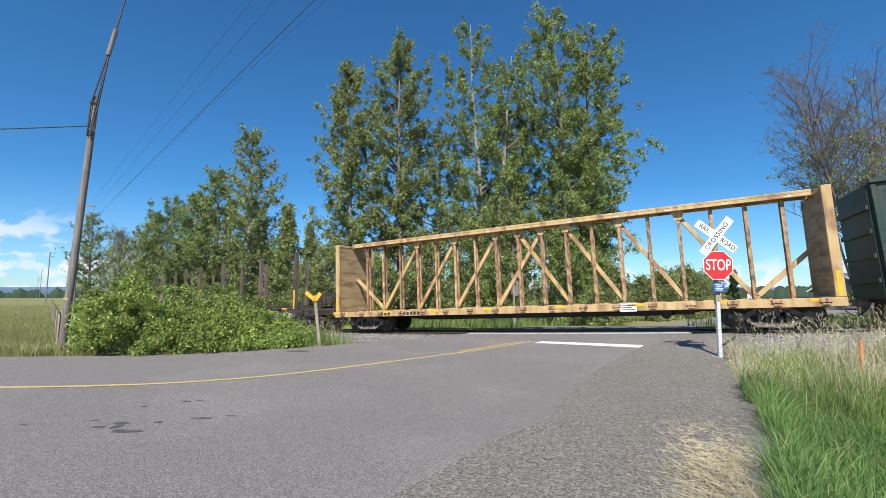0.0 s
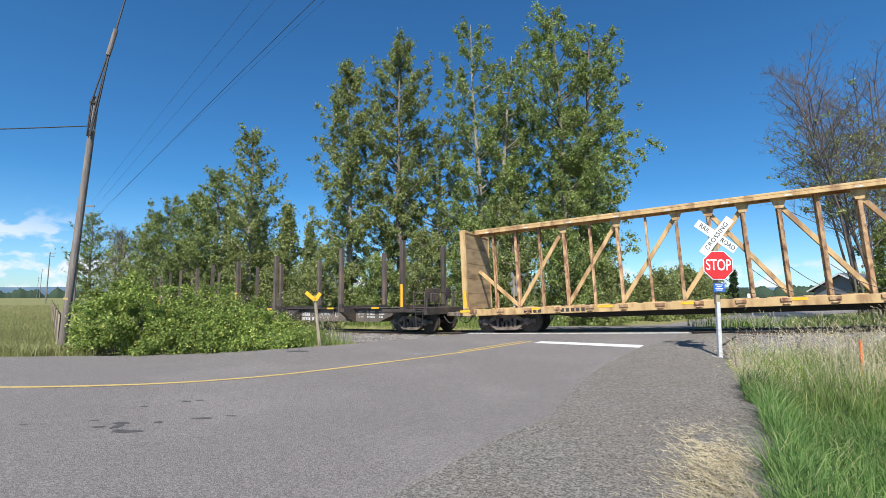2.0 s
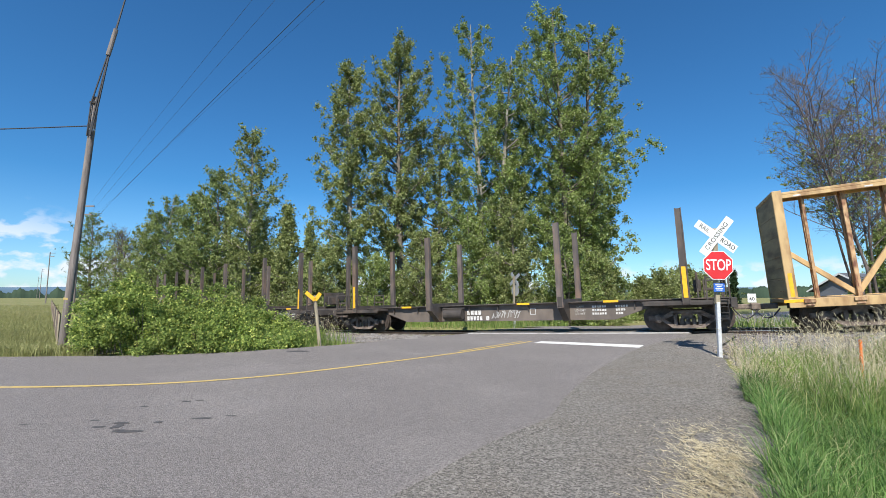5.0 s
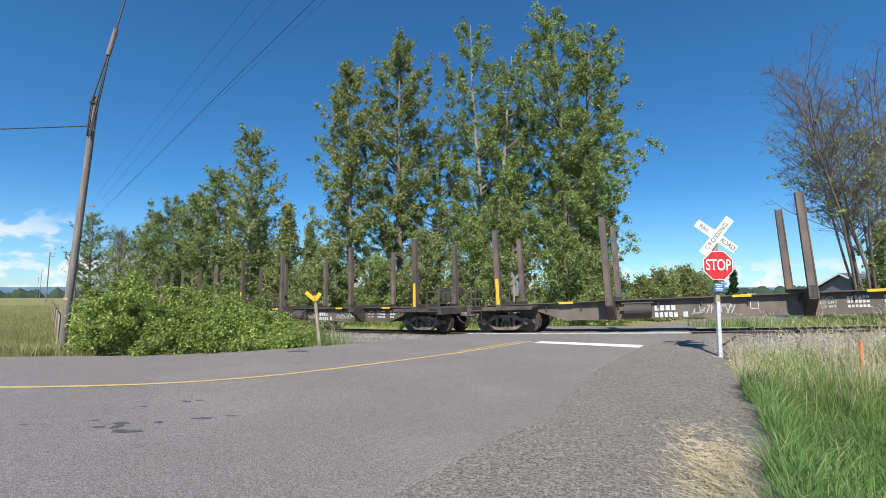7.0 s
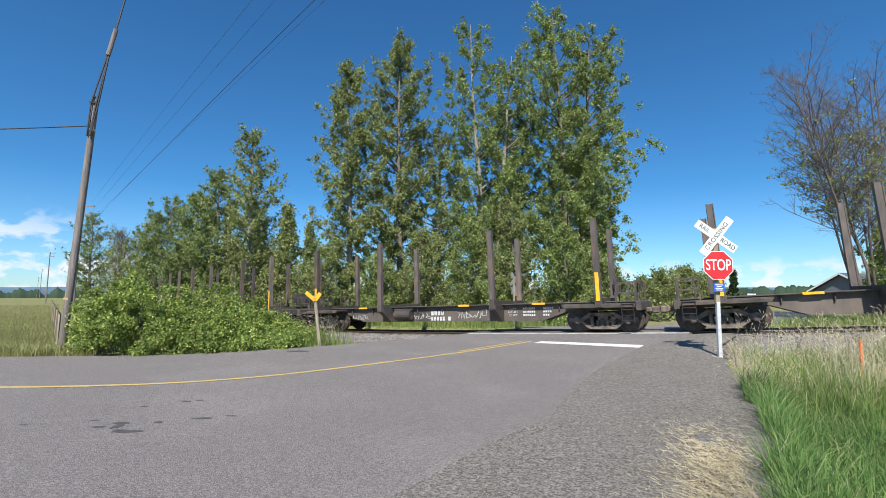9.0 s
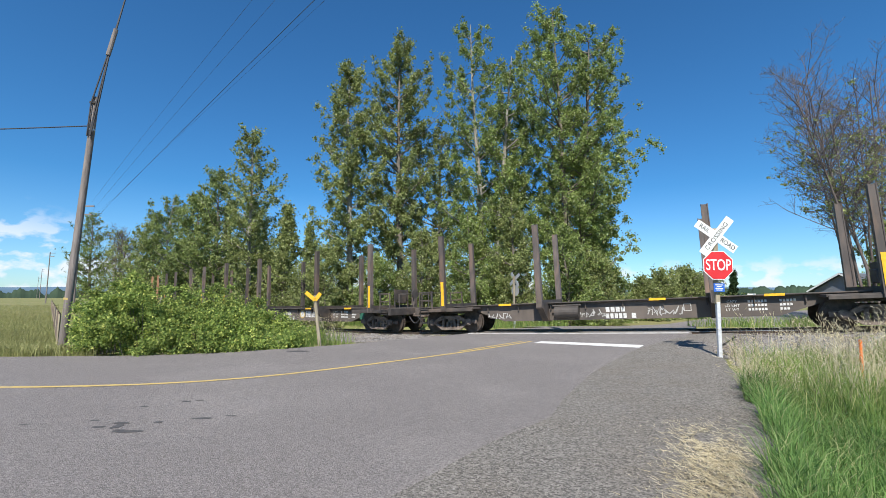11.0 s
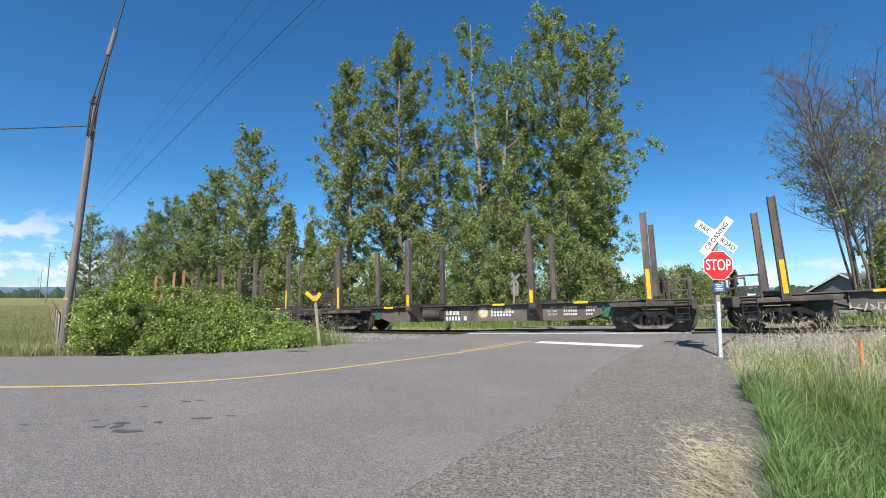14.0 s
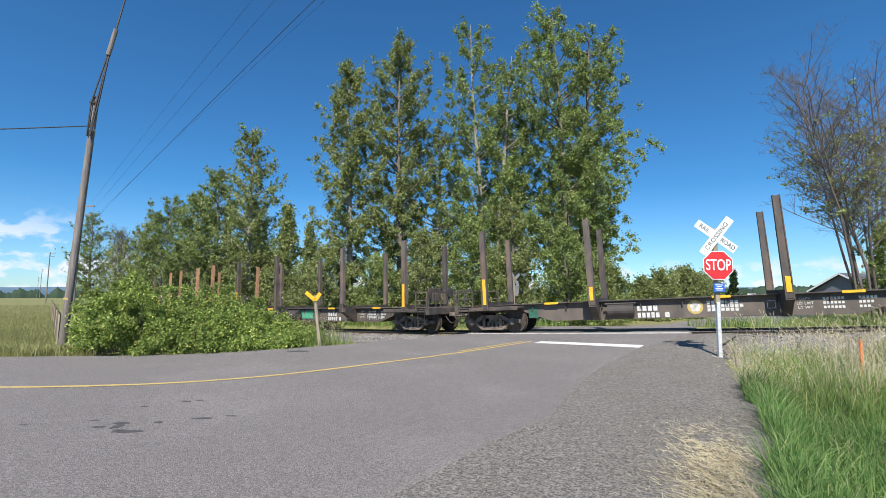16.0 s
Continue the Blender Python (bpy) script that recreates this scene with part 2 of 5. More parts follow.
    "hill": mat("far_forest_hill", (0.05, 0.075, 0.05), (0.03, 0.048, 0.036), 0.05, 1.0, spec=0.0),
    # blue here stands in for air haze over wooded slopes
    "hill_hazed": mat("distant_blue_hill", (0.11, 0.17, 0.23), (0.09, 0.14, 0.2), 0.01, 1.0, spec=0.0),
    "orange_stake": mat("orange_marker_paint", (0.85, 0.2, 0.03), (0.7, 0.16, 0.03), 9, 0.6),
    "culvert": mat("corrugated_culvert_pipe", (0.36, 0.36, 0.36), (0.24, 0.24, 0.24), 9, 0.6, 0.5, bump=0.2),
}


# ---- mesh helpers ----
def part(name, bm, material, parent=None, label=""):
    me = bpy.data.meshes.new(name)
    bm.to_mesh(me)
    bm.free()
    me.materials.append(material)
    ob = new(name, me)
    if parent is not None:
        ob.parent = parent
    if label:
        tagged(ob, label)
    return ob


def raw(name, verts, faces, material, parent=None, smooth=False):
    me = bpy.data.meshes.new(name)
    me.from_pydata(verts, [], faces)
    me.materials.append(material)
    if smooth:
        me.polygons.foreach_set("use_smooth", [True] * len(me.polygons))
    ob = new(name, me)
    if parent is not None:
        ob.parent = parent
    return ob


def box(bm, x0, x1, y0, y1, z0, z1, bevel=0.0, m=None):
    r = bmesh.ops.create_cube(bm, size=1.0, matrix=Matrix.Translation(((x0 + x1) / 2, (y0 + y1) / 2, (z0 + z1) / 2)) @ Matrix.Diagonal((x1 - x0, y1 - y0, z1 - z0, 1)))
    vs = r["verts"]
    if bevel:
        es = list({e for v in vs for e in v.link_edges})
        out = bmesh.ops.bevel(bm, geom=es, offset=bevel, segments=1, affect="EDGES", profile=0.5)
        vs = list({v for f in out["faces"] for v in f.verts} | {v for v in vs if v.is_valid})
    if m is not None:
        bmesh.ops.transform(bm, matrix=m, verts=vs)
    return vs


def bar(bm, a, b, w, h, bevel=0.0):
    """A rectangular bar from a to b, w wide (level) and h deep."""
    a, b = Vector(a), Vector(b)
    ax = (b - a)
    length = ax.length
    ax.normalize()
    side = ax.cross(Vector((0, 0, 1)))
    if side.length < 1e-4:
        side = Vector((0, 1, 0))
    side.normalize()
    up = side.cross(ax)
    m = Matrix((ax, side, up)).transposed().to_4x4()
    m.translation = a
    return box(bm, 0, length, -w / 2, w / 2, -h / 2, h / 2, bevel, m)


def cyl(bm, a, b, r1, r2=None, seg=12, caps=True):
    a, b = Vector(a), Vector(b)
    q = (b - a).to_track_quat("Z", "Y").to_matrix().to_4x4()
    q.translation = (a + b) / 2
    return bmesh.ops.create_cone(bm, cap_ends=caps, segments=seg, radius1=r1, radius2=r1 if r2 is None else r2, depth=(b - a).length, matrix=q)["verts"]


def prism(bm, pts, y0, y1, m=None):
    """Extrude an x-z outline from y0 to y1."""
    a = [bm.verts.new((x, y0, z)) for x, z in pts]
    b = [bm.verts.new((x, y1, z)) for x, z in pts]
    n = len(pts)
    bm.faces.new(a)
    bm.faces.new(b[::-1])
    for i in range(n):
        bm.faces.new((a[(i + 1) % n], a[i], b[i], b[(i + 1) % n]))
    if m is not None:
        bmesh.ops.transform(bm, matrix=m, verts=a + b)
    bmesh.ops.recalc_face_normals(bm, faces=bm.faces)


def tube(name, pts, r, material, parent=None, seg=8):
    """A round cable through the points."""
    verts, faces = [], []
    pts = [Vector(p) for p in pts]
    for i, p in enumerate(pts):
        d = (pts[min(i + 1, len(pts) - 1)] - pts[max(i - 1, 0)]).normalized()
        s = d.cross(Vector((0.13, 0.2, 1))).normalized()
        u = s.cross(d)
        for k in range(seg):
            a = 2 * math.pi * k / seg
            verts.append(p + (s * math.cos(a) + u * math.sin(a)) * r)
        if i:
            o = (i - 1) * seg
            faces += [(o + k, o + (k + 1) % seg, o + seg + (k + 1) % seg, o + seg + k) for k in range(seg)]
    return raw(name, verts, faces, material, parent, smooth=True)


def lettering(name, text, size, m, material, parent):
    """Words as a thin mesh, centred on m's origin in its x-z plane, reading along x, seen from -y."""
    cu = bpy.data.curves.new(name, "FONT")
    cu.body, cu.size, cu.align_x, cu.align_y, cu.extrude, cu.offset, cu.space_character = text, size, "CENTER", "CENTER", 0.001, size * 0.008, 1.12 if len(text) > 4 else 1.0
    tmp = new(name, cu)
    me = bpy.data.meshes.new_from_object(tmp.evaluated_get(bpy.context.evaluated_depsgraph_get()))
    bpy.data.objects.remove(tmp)
    me.transform(m @ pose(0, 0, 0, 90, 0, 0))
    me.materials.clear()
    me.materials.append(material)
    ob = new(name, me)
    ob.parent = parent
    return ob


def empty(name, m, label, category, group=""):
    ob = new(name)
    ob.matrix_basis = m
    return tagged(ob, label, category, group)


def smooth01(a, b, x):
    t = min(1.0, max(0.0, (x - a) / (b - a)))
    return t * t * (3 - 2 * t)


# ---- track line and ground heights ----
AZ = radians(-27.916)
DX, DY = math.cos(AZ), math.sin(AZ)


def offset(s):
    """Sideways distance of the track's centre: nearly straight over the crossing, bending away behind the thicket."""
    e = max(0.0, -10.0 - max(s, -36.0))
    return 20.54 + 0.00078 * max(s, -62.0) ** 2 + 0.006 * e * e + max(0.0, -36.0 - s) * 0.31 + max(0.0, -62.0 - s) * 0.097


def track(s):
    """Centre of the track at rail-top height, s metres along it, growing to the right."""
    off, v = offset(s), max(s, -33.0)
    return Vector((s * DX - off * DY, s * DY + off * DX, 0.048 * v + 0.00064 * v * v + 0.3))


def track_frame(x, y):
    """Distance along the track and out from it (negative on the camera's side)."""
    s = x * DX + y * DY
    return s, -x * DY + y * DX - offset(s)


EDGE_P, EDGE_N = (1.63, 6.85), (0.838, -0.545)


def edge_dist(x, y):
    """Distance right of the asphalt's edge."""
    return (x - EDGE_P[0]) * EDGE_N[0] + (y - EDGE_P[1]) * EDGE_N[1]


def road_z(x, y):
    s, l = track_frame(x, y)
    zt = track(min(s, 25)).z - 0.03
    if l <= 0:
        k = smooth01(-10.5, -1.6, l)
        return zt * k
    k = smooth01(1.5, 16, l)
    return zt * (1 - k) - 0.45 * k


def grass_edge(y):
    """How far right of the asphalt's edge the grass begins."""
    return 2.6 - 0.35 * smooth01(6.5, 10.5, y) - 1.0 * smooth01(10.5, 16, y)


def bank(x, y):
    """How far the ground has dropped beyond the shoulder: a short steep bank, then a ditch."""
    e = edge_dist(x, y)
    e0 = grass_edge(y) + 0.1
    return (0.3 * smooth01(e0, e0 + 0.5, e) + 0.08 * smooth01(e0 + 0.5, 4.8, e)) * smooth01(-1.7, -3.4, track_frame(x, y)[1])


def ground_z(x, y):
    s, l = track_frame(x, y)
    zt = track(min(s, 25)).z
    z = road_z(x, y) - 0.06
    e = edge_dist(x, y)
    if l < -1.7:
        z -= bank(x, y)
    if abs(l) < 4.0:
        z = min(z, zt - 0.1 - 0.55 * smooth01(1.3, 3.4, abs(l)))
    if x < -9:
        z -= 0.2 * smooth01(13, 15.5, y)
    return z + (0.05 * noise.noise((x * 0.35, y * 0.35, 0)) if y > 1 and (x < -8 or e > 2.6 or l > 4) else 0)


# ---- ground, road, track ----
def grid(name, xs, ys, zf, material):
    verts = [(x, y, zf(x, y)) for y in ys for x in xs]
    n = len(xs)
    faces = [(j * n + i, j * n + i + 1, (j + 1) * n + i + 1, (j + 1) * n + i) for j in range(len(ys) - 1) for i in range(n - 1)]
    return raw(name, verts, faces, material, smooth=True)


def spread(lo, hi, step, far):
    a = list(np.arange(lo, hi + 0.01, step))
    out, d = [], step
    v = hi
    while v < far:
        d *= 1.5
        v += d
        out.append(v)
    low, d, v = [], step, lo
    while v > -far:
        d *= 1.5
        v -= d
        low.append(v)
    return low[::-1] + a + out


ground = tagged(grid("ground", spread(-40, 36, 0.6, 3200), spread(-8, 70, 0.6, 3200), ground_z, M["soil"]), "dry grassy meadow soil around the crossing", "ground", kind="structure")

FAR_EDGE = [(-90, 12.2), (-12.4, 12.58), (-9.3, 12.74), (-7.9, 13.07), (-6.5, 13.59), (-5.4, 14.28), (-4.5, 14.95), (-3.6, 15.85), (-2.85, 17.0), (-1.9, 18.3), (-0.6, 19.9), (1.3, 21.8), (3.2, 24.5), (5.0, 27.5)]
NEAR_EDGE = [(-9.9, -8), (-3.5, 0.0), (-0.32, 4.08), (0.56, 5.35), (1.55, 6.45), (2.05, 7.6), (3.33, 10.05), (5.24, 12.84), (6.9, 14.6), (8.5, 15.8), (9.6, 17.3), (11.0, 19.5), (13.2, 23.5)]


def along(line, y):
    for (x0, y0), (x1, y1) in zip(line, line[1:]):
        if y <= y1:
            return x0 + (x1 - x0) * (y - y0) / (y1 - y0)
    return line[-1][0]


FAR_ARM = [(6.5, 23.0), (9.5, 24.6), (13.5, 27.2), (19, 31.5), (27, 40), (37, 50), (58, 65), (95, 83)]


def make_road():
    verts, faces, cols = [], [], 70
    ys = [y for y in np.arange(-8, 24.6, 0.2)]
    for y in ys:
        a = -90 if y < 12.3 else along(FAR_EDGE, y)
        b = along(NEAR_EDGE, y)
        for i in range(cols):
            k = i / (cols - 1)
            k = 1 - (1 - k) ** 1.8
            x = a + (b - a) * k
            x += 0.05 * noise.noise((x * 1.3, y * 1.3, 3)) if i in (0, cols - 1) else 0
            verts.append((x, y, road_z(x, y) + (0.004 if i < cols - 1 else -0.04)))
    n = cols
    for j in range(len(ys) - 1):
        for i in range(n - 1):
            faces.append((j * n + i, j * n + i + 1, (j + 1) * n + i + 1, (j + 1) * n + i))
    road = tagged(raw("road", verts, faces, M["asphalt"], smooth=True), "worn grey asphalt road bending to a level crossing", "road", kind="structure")
    # the far arm beyond the track
    verts, faces = [], []
    pts = FAR_ARM
    for i, (x, y) in enumerate(pts):
        d = Vector((pts[min(i + 1, 7)][0] - pts[max(i - 1, 0)][0], pts[min(i + 1, 7)][1] - pts[max(i - 1, 0)][1])).normalized()
        w = 4.6 if i == 0 else 3.2
        for k in (-1, -0.3, 0.3, 1):
            px, py = x - d.y * w * k, y + d.x * w * k
            verts.append((px, py, road_z(px, py) - 0.004))
        if i:
            faces += [(4 * i - 4 + k, 4 * i - 3 + k, 4 * i + 1 + k, 4 * i + k) for k in range(3)]
    tagged(raw("road_far", verts, faces, M["asphalt"], smooth=True), "grey asphalt lane running on beyond the track", "road", kind="structure")
    return road


road = make_road()


def ribbon(name, line, width, lift, material, label, step=0.25, ragged=0.0):
    """Road paint that follows a line over the road's surface."""
    pts = []
    for (x0, y0), (x1, y1) in zip(line, line[1:]):
        n = max(1, int(math.hypot(x1 - x0, y1 - y0) / step))
        pts += [(x0 + (x1 - x0) * i / n, y0 + (y1 - y0) * i / n) for i in range(n)]
    pts.append(line[-1])
    # round the corners of the line
    for _ in range(14):
        pts = [pts[0]] + [((a[0] + 2 * b[0] + c[0]) / 4, (a[1] + 2 * b[1] + c[1]) / 4) for a, b, c in zip(pts, pts[1:], pts[2:])] + [pts[-1]]
    verts, faces = [], []
    for i, (x, y) in enumerate(pts):
        a, b = pts[max(i - 1, 0)], pts[min(i + 1, len(pts) - 1)]
        d = Vector((b[0] - a[0], b[1] - a[1])).normalized()
        for k in (-1, 1):
            w = width / 2 * (1 + ragged * noise.noise((x * 3, y * 3, k * 5)))
            px, py = x - d.y * w * k, y + d.x * w * k
            verts.append((px, py, road_z(px, py) + lift))
        if i:
            faces.append((2 * i - 2, 2 * i - 1, 2 * i + 1, 2 * i))
    return tagged(raw(name, verts, faces, material), label, kind="structure")


ribbon("road_line", [(-60, 8.0), (-16, 8.25), (-8.2, 8.42), (-7.2, 8.48), (-6.2, 8.59), (-5.28, 8.79), (-4.36, 9.13), (-3.44, 9.73), (-2.43, 10.6), (-1.23, 11.74), (0.26, 13.19), (1.37, 14.38), (3.2, 16.32)], 0.14, 0.012, M["yellow_line"], "worn yellow centre line painted along the bend", ragged=0.25)
ribbon("road_line", [(0.5, 13.75), (1.5, 14.95), (2.85, 16.38)], 0.11, 0.012, M["yellow_line"], "worn second yellow line near the stop bar", ragged=0.3)
ribbon("stop_line", [(3.36, 16.0), (6.12, 13.88)], 0.62, 0.012, M["white_line"], "white stop bar painted before the track", ragged=0.04)


def make_shoulder():
    """Loose gravel from under the asphalt's edge down to the grass, and the apron beside the crossing."""
    verts, faces, cols = [], [], 16
    ys = list(np.arange(-8, 16.8, 0.2))
    for y in ys:
        a = along(NEAR_EDGE, y) - 0.7
        w = 4.0 + 0.3 * noise.noise((y * 0.8, 2, 0)) - 1.6 * smooth01(9, 16, y)
        for i in range(cols):
            x = a + w * i / (cols - 1)
            e = edge_dist(x, y)
            z = road_z(x, y) - (0.03 if i < 2 else 0.003) - bank(x, y) - 0.03 * smooth01(1.6, 2.3, e)
            if i > 2:
                z += 0.008 * noise.noise((x * 5, y * 5, 1))
            verts.append((x, y, z))
    n = cols
    faces = [(j * n + i, j * n + i + 1, (j + 1) * n + i + 1, (j + 1) * n + i) for j in range(len(ys) - 1) for i in range(n - 1)]
    tagged(raw("gravel_shoulder", verts, faces, M["gravel"], smooth=True), "loose grey gravel shoulder beside the asphalt", "shoulder", kind="structure")
    rnd = random.Random(12)
    bm = bmesh.new()
    bmesh.ops.create_icosphere(bm, subdivisions=1, radius=1.0)
    bv, bf = [v.co.copy() for v in bm.verts], [[v.index for v in f.verts] for f in bm.faces]
    bm.free()
    sv, sf = [], []
    for _ in range(3600):
        y = 3.4 + 12.0 * rnd.random() ** 1.4
        e = abs(rnd.gauss(0.75, 0.7))
        x = along(NEAR_EDGE, y) + e * 1.2 - 0.15
        r = rnd.uniform(0.003, 0.008)
        c = Vector((x, y, max(road_z(x, y) - 0.003 - bank(x, y), ground_z(x, y)) + r * 0.3))
        o = len(sv)
        sv += [c + Vector((v.x * r * 1.3, v.y * r, v.z * r * 0.8)) * rnd.uniform(0.8, 1.2) for v in bv]
        sf += [[o + i for i in f] for f in bf]
    tagged(raw("loose_gravel", sv, sf, M["ballast"]), "scattered small stones on the shoulder", "gravel", kind="stuff")


make_shoulder()


def make_tar_shade():
    rnd = random.Random(5)
    # the last, widest blot is a painted shadow near the flanger sign
    for i, (x, y, w, h) in enumerate([(-3.95, 5.76, 0.19, 0.05), (-4.24, 5.98, 0.06, 0.13), (-4.46, 5.95, 0.1, 0.04), (-4.1, 5.82, 0.1, 0.03), (-4.3, 6.13, 0.12, 0.04), (-3.36, 6.36, 0.16, 0.04), (-3.0, 6.48, 0.1, 0.03), (-3.83, 6.17, 0.07, 0.04), (-4.75, 6.25, 0.07, 0.03), (-5.54, 6.05, 0.06, 0.03), (-4.12, 7.34, 0.08, 0.03), (-4.59, 7.02, 0.07, 0.03), (-3.95, 7.42, 0.06, 0.025), (-4.45, 13.8, 0.34, 0.16)]):
        n = 14
        verts = []
        for k in range(n):
            a = 2 * math.pi * k / n
            r = 0.7 + 0.5 * rnd.random()
            px, py = x + w * r * math.cos(a), y + h * r * math.sin(a)
            verts.append((px, py, road_z(px, py) + 0.009))
        tagged(raw("tar_patch", verts, [tuple(range(n))], M["tar_shade"], road), "dark blot on the asphalt, tar and painted shadow")


make_tar_shade()


def make_track():
    bed_v, bed_f = [], []
    ss = list(np.arange(-40, 34, 0.4))
    ss = list(np.arange(-150, -40, 4.0)) + ss + list(np.arange(34, 120, 6.0))
    prof = [(-7.4, -0.9), (-6.0, -0.9), (-4.6, -0.8), (-3.5, -0.6), (-2.4, -0.3), (-1.55, -0.11), (-0.9, -0.115), (0, -0.12), (0.9, -0.115), (1.55, -0.11), (2.4, -0.3), (3.6, -0.75)]

    def at(s, l, z):
        p, d = track(s), (track(s + 0.5) - track(s - 0.5)).normalized()
        return Vector((p.x - d.y * l, p.y + d.x * l, p.z + z))

    for i, s in enumerate(ss):
        for l, z in prof:
            p = at(s, l, z)
            if l < -2.2:
                p.z = max(p.z, ground_z(p.x, p.y) + (0.03 if l > -7.0 else -0.05))
            p.z += 0.05 * noise.noise(p * 2.2) + 0.02 * noise.noise(p * 7)
            bed_v.append(p)
        if i:
            n = len(prof)
            bed_f += [(i * n - n + k, i * n - n + k + 1, i * n + k + 1, i * n + k) for k in range(n - 1)]
    tagged(raw("ballast_bed", bed_v, bed_f, M["ballast"], smooth=False), "grey crushed-stone ballast bed under the track", "ballast", kind="structure")
    # loose stones on the near slope
    rnd = random.Random(2)
    ico = bmesh.new()
    bmesh.ops.create_icosphere(ico, subdivisions=1, radius=1.0)
    bv, bf = [v.co.copy() for v in ico.verts], [[v.index for v in f.verts] for f in ico.faces]
    ico.free()
    sv, sf = [], []
    for _ in range(11000):
        left = rnd.random() < 0.5
        s = rnd.uniform(-24, -8.0) if left else rnd.uniform(-0.2, 9)
        l = rnd.uniform(-6.8, -0.9)
        z = -0.11 - 0.19 * max(0, min(1, (-l - 1.55) / 0.85)) - 0.32 * max(0, (-l - 2.4) / 1.2)
        if left is False and s < 0.5 and l > -1:
            continue
        c = at(s, l, z)
        if l < -2.2:
            c.z = max(c.z, ground_z(c.x, c.y) + 0.03)
        if FAR_EDGE[4][1] < c.y and along(FAR_EDGE, c.y) < c.x < along(NEAR_EDGE, c.y):
            continue
        r = rnd.uniform(0.022, 0.05)
        rot = Euler((rnd.random() * 6, rnd.random() * 6, rnd.random() * 6)).to_matrix()
        sc = Vector((r * rnd.uniform(0.7, 1.4), r, r * rnd.uniform(0.6, 1)))
        o = len(sv)
        sv += [c + rot @ Vector((v.x * sc.x, v.y * sc.y, v.z * sc.z)) * (0.8 + 0.4 * rnd.random()) for v in bv]
        sf += [[o + i for i in f] for f in bf]
    tagged(raw("ballast_stones", sv, sf, M["ballast"]), "loose grey ballast stones spilling down the bank", "ballast", kind="stuff")
    # rails: foot, web and head
    for l in (-0.76, 0.76):
        o = 1 if l > 0 else -1
        for nm, pr, ma in (("rail_base", [(-0.07, -0.17), (0.07, -0.17), (0.07, -0.15), (0.012, -0.13), (0.012, -0.045), (0.036, -0.04), (0.036, -0.006), (-0.036, -0.006), (-0.036, -0.04), (-0.012, -0.045), (-0.012, -0.13), (-0.07, -0.15)], M["steel_rail"]), ("rail_head", [(-0.03, -0.005), (0.03, -0.005), (0.026, 0.0), (-0.026, 0.0)], M["rail_head"])):
            v, f = [], []
            n = len(pr)
            rs = [s for s in ss if -150 <= s <= 100]
            for i, s in enumerate(rs):
                v += [at(s, l + a, b + 0.012) for a, b in pr]
                if i:
                    f += [(i * n - n + k, i * n - n + (k + 1) % n, i * n + (k + 1) % n, i * n + k) for k in range(n)]
            tagged(raw(nm, v, f, ma), "rusty steel rail" if ma is M["steel_rail"] else "polished running surface of the rail", "rail", kind="structure")
    # concrete panels of the crossing, one beside each rail
    for l0, l1 in ((-1.24, -0.94), (-0.66, 0.66), (0.94, 1.24)):
        holder = tagged(new("crossing_panel"), "pale concrete crossing panels flush with the rails", "crossing", kind="structure")
        for i in range(4):
            s0 = -8.9 + i * 2.3
            v = [at(s0 + ds, l, z) for z in (-0.1, 0.004) for ds, l in ((0.01, l0), (2.28, l0), (2.28, l1), (0.01, l1))]
            p = raw("slab", v, [(0, 3, 2, 1), (4, 5, 6, 7), (0, 1, 5, 4), (1, 2, 6, 5), (2, 3, 7, 6), (3, 0, 4, 7)], M["concrete"] if l0 < -1 else M["asphalt"], holder)
    # ties
    bm = bmesh.new()
    box(bm, -0.11, 0.11, -1.3, 1.3, -0.17, 0, 0.012)
    me = bpy.data.meshes.new("tie")
    bm.to_mesh(me)
    bm.free()
    me.materials.append(M["tie"])
    holder = tagged(new("track_ties"), "weathered wooden ties half buried in ballast", "railway tie", kind="structure")
    for s in np.arange(-36, 12, 0.54):
        if -10.5 < s < 0.6:
            continue
        p, d = track(s), track(s + 0.5) - track(s - 0.5)
        ob = new("tie", me)
        ob.parent = holder
        ob.matrix_basis = Matrix.Translation((p.x, p.y, p.z - 0.075)) @ pose(0, 0, 0, 0, 0, math.degrees(math.atan2(d.y, d.x)) + rnd.uniform(-1.5, 1.5))


make_track()


# ---- the train ----
def wheel_mesh():
    bm = bmesh.new()
    cyl(bm, (0, -0.07, 0), (0, 0.07, 0), 0.44, seg=28)
    cyl(bm, (0, 0.05, 0), (0, 0.085, 0), 0.475, seg=28)
    cyl(bm, (0, -0.085, 0), (0, -0.07, 0), 0.36, 0.36, seg=28)
    cyl(bm, (0, -0.12, 0), (0, -0.06, 0), 0.12, seg=16)
    for k in range(5):
        a = k * 2 * math.pi / 5
        cyl(bm, (0.22 * math.cos(a), -0.092, 0.22 * math.sin(a)), (0.22 * math.cos(a), -0.08, 0.22 * math.sin(a)), 0.04, seg=8)
    return bm


TRUCKS = []


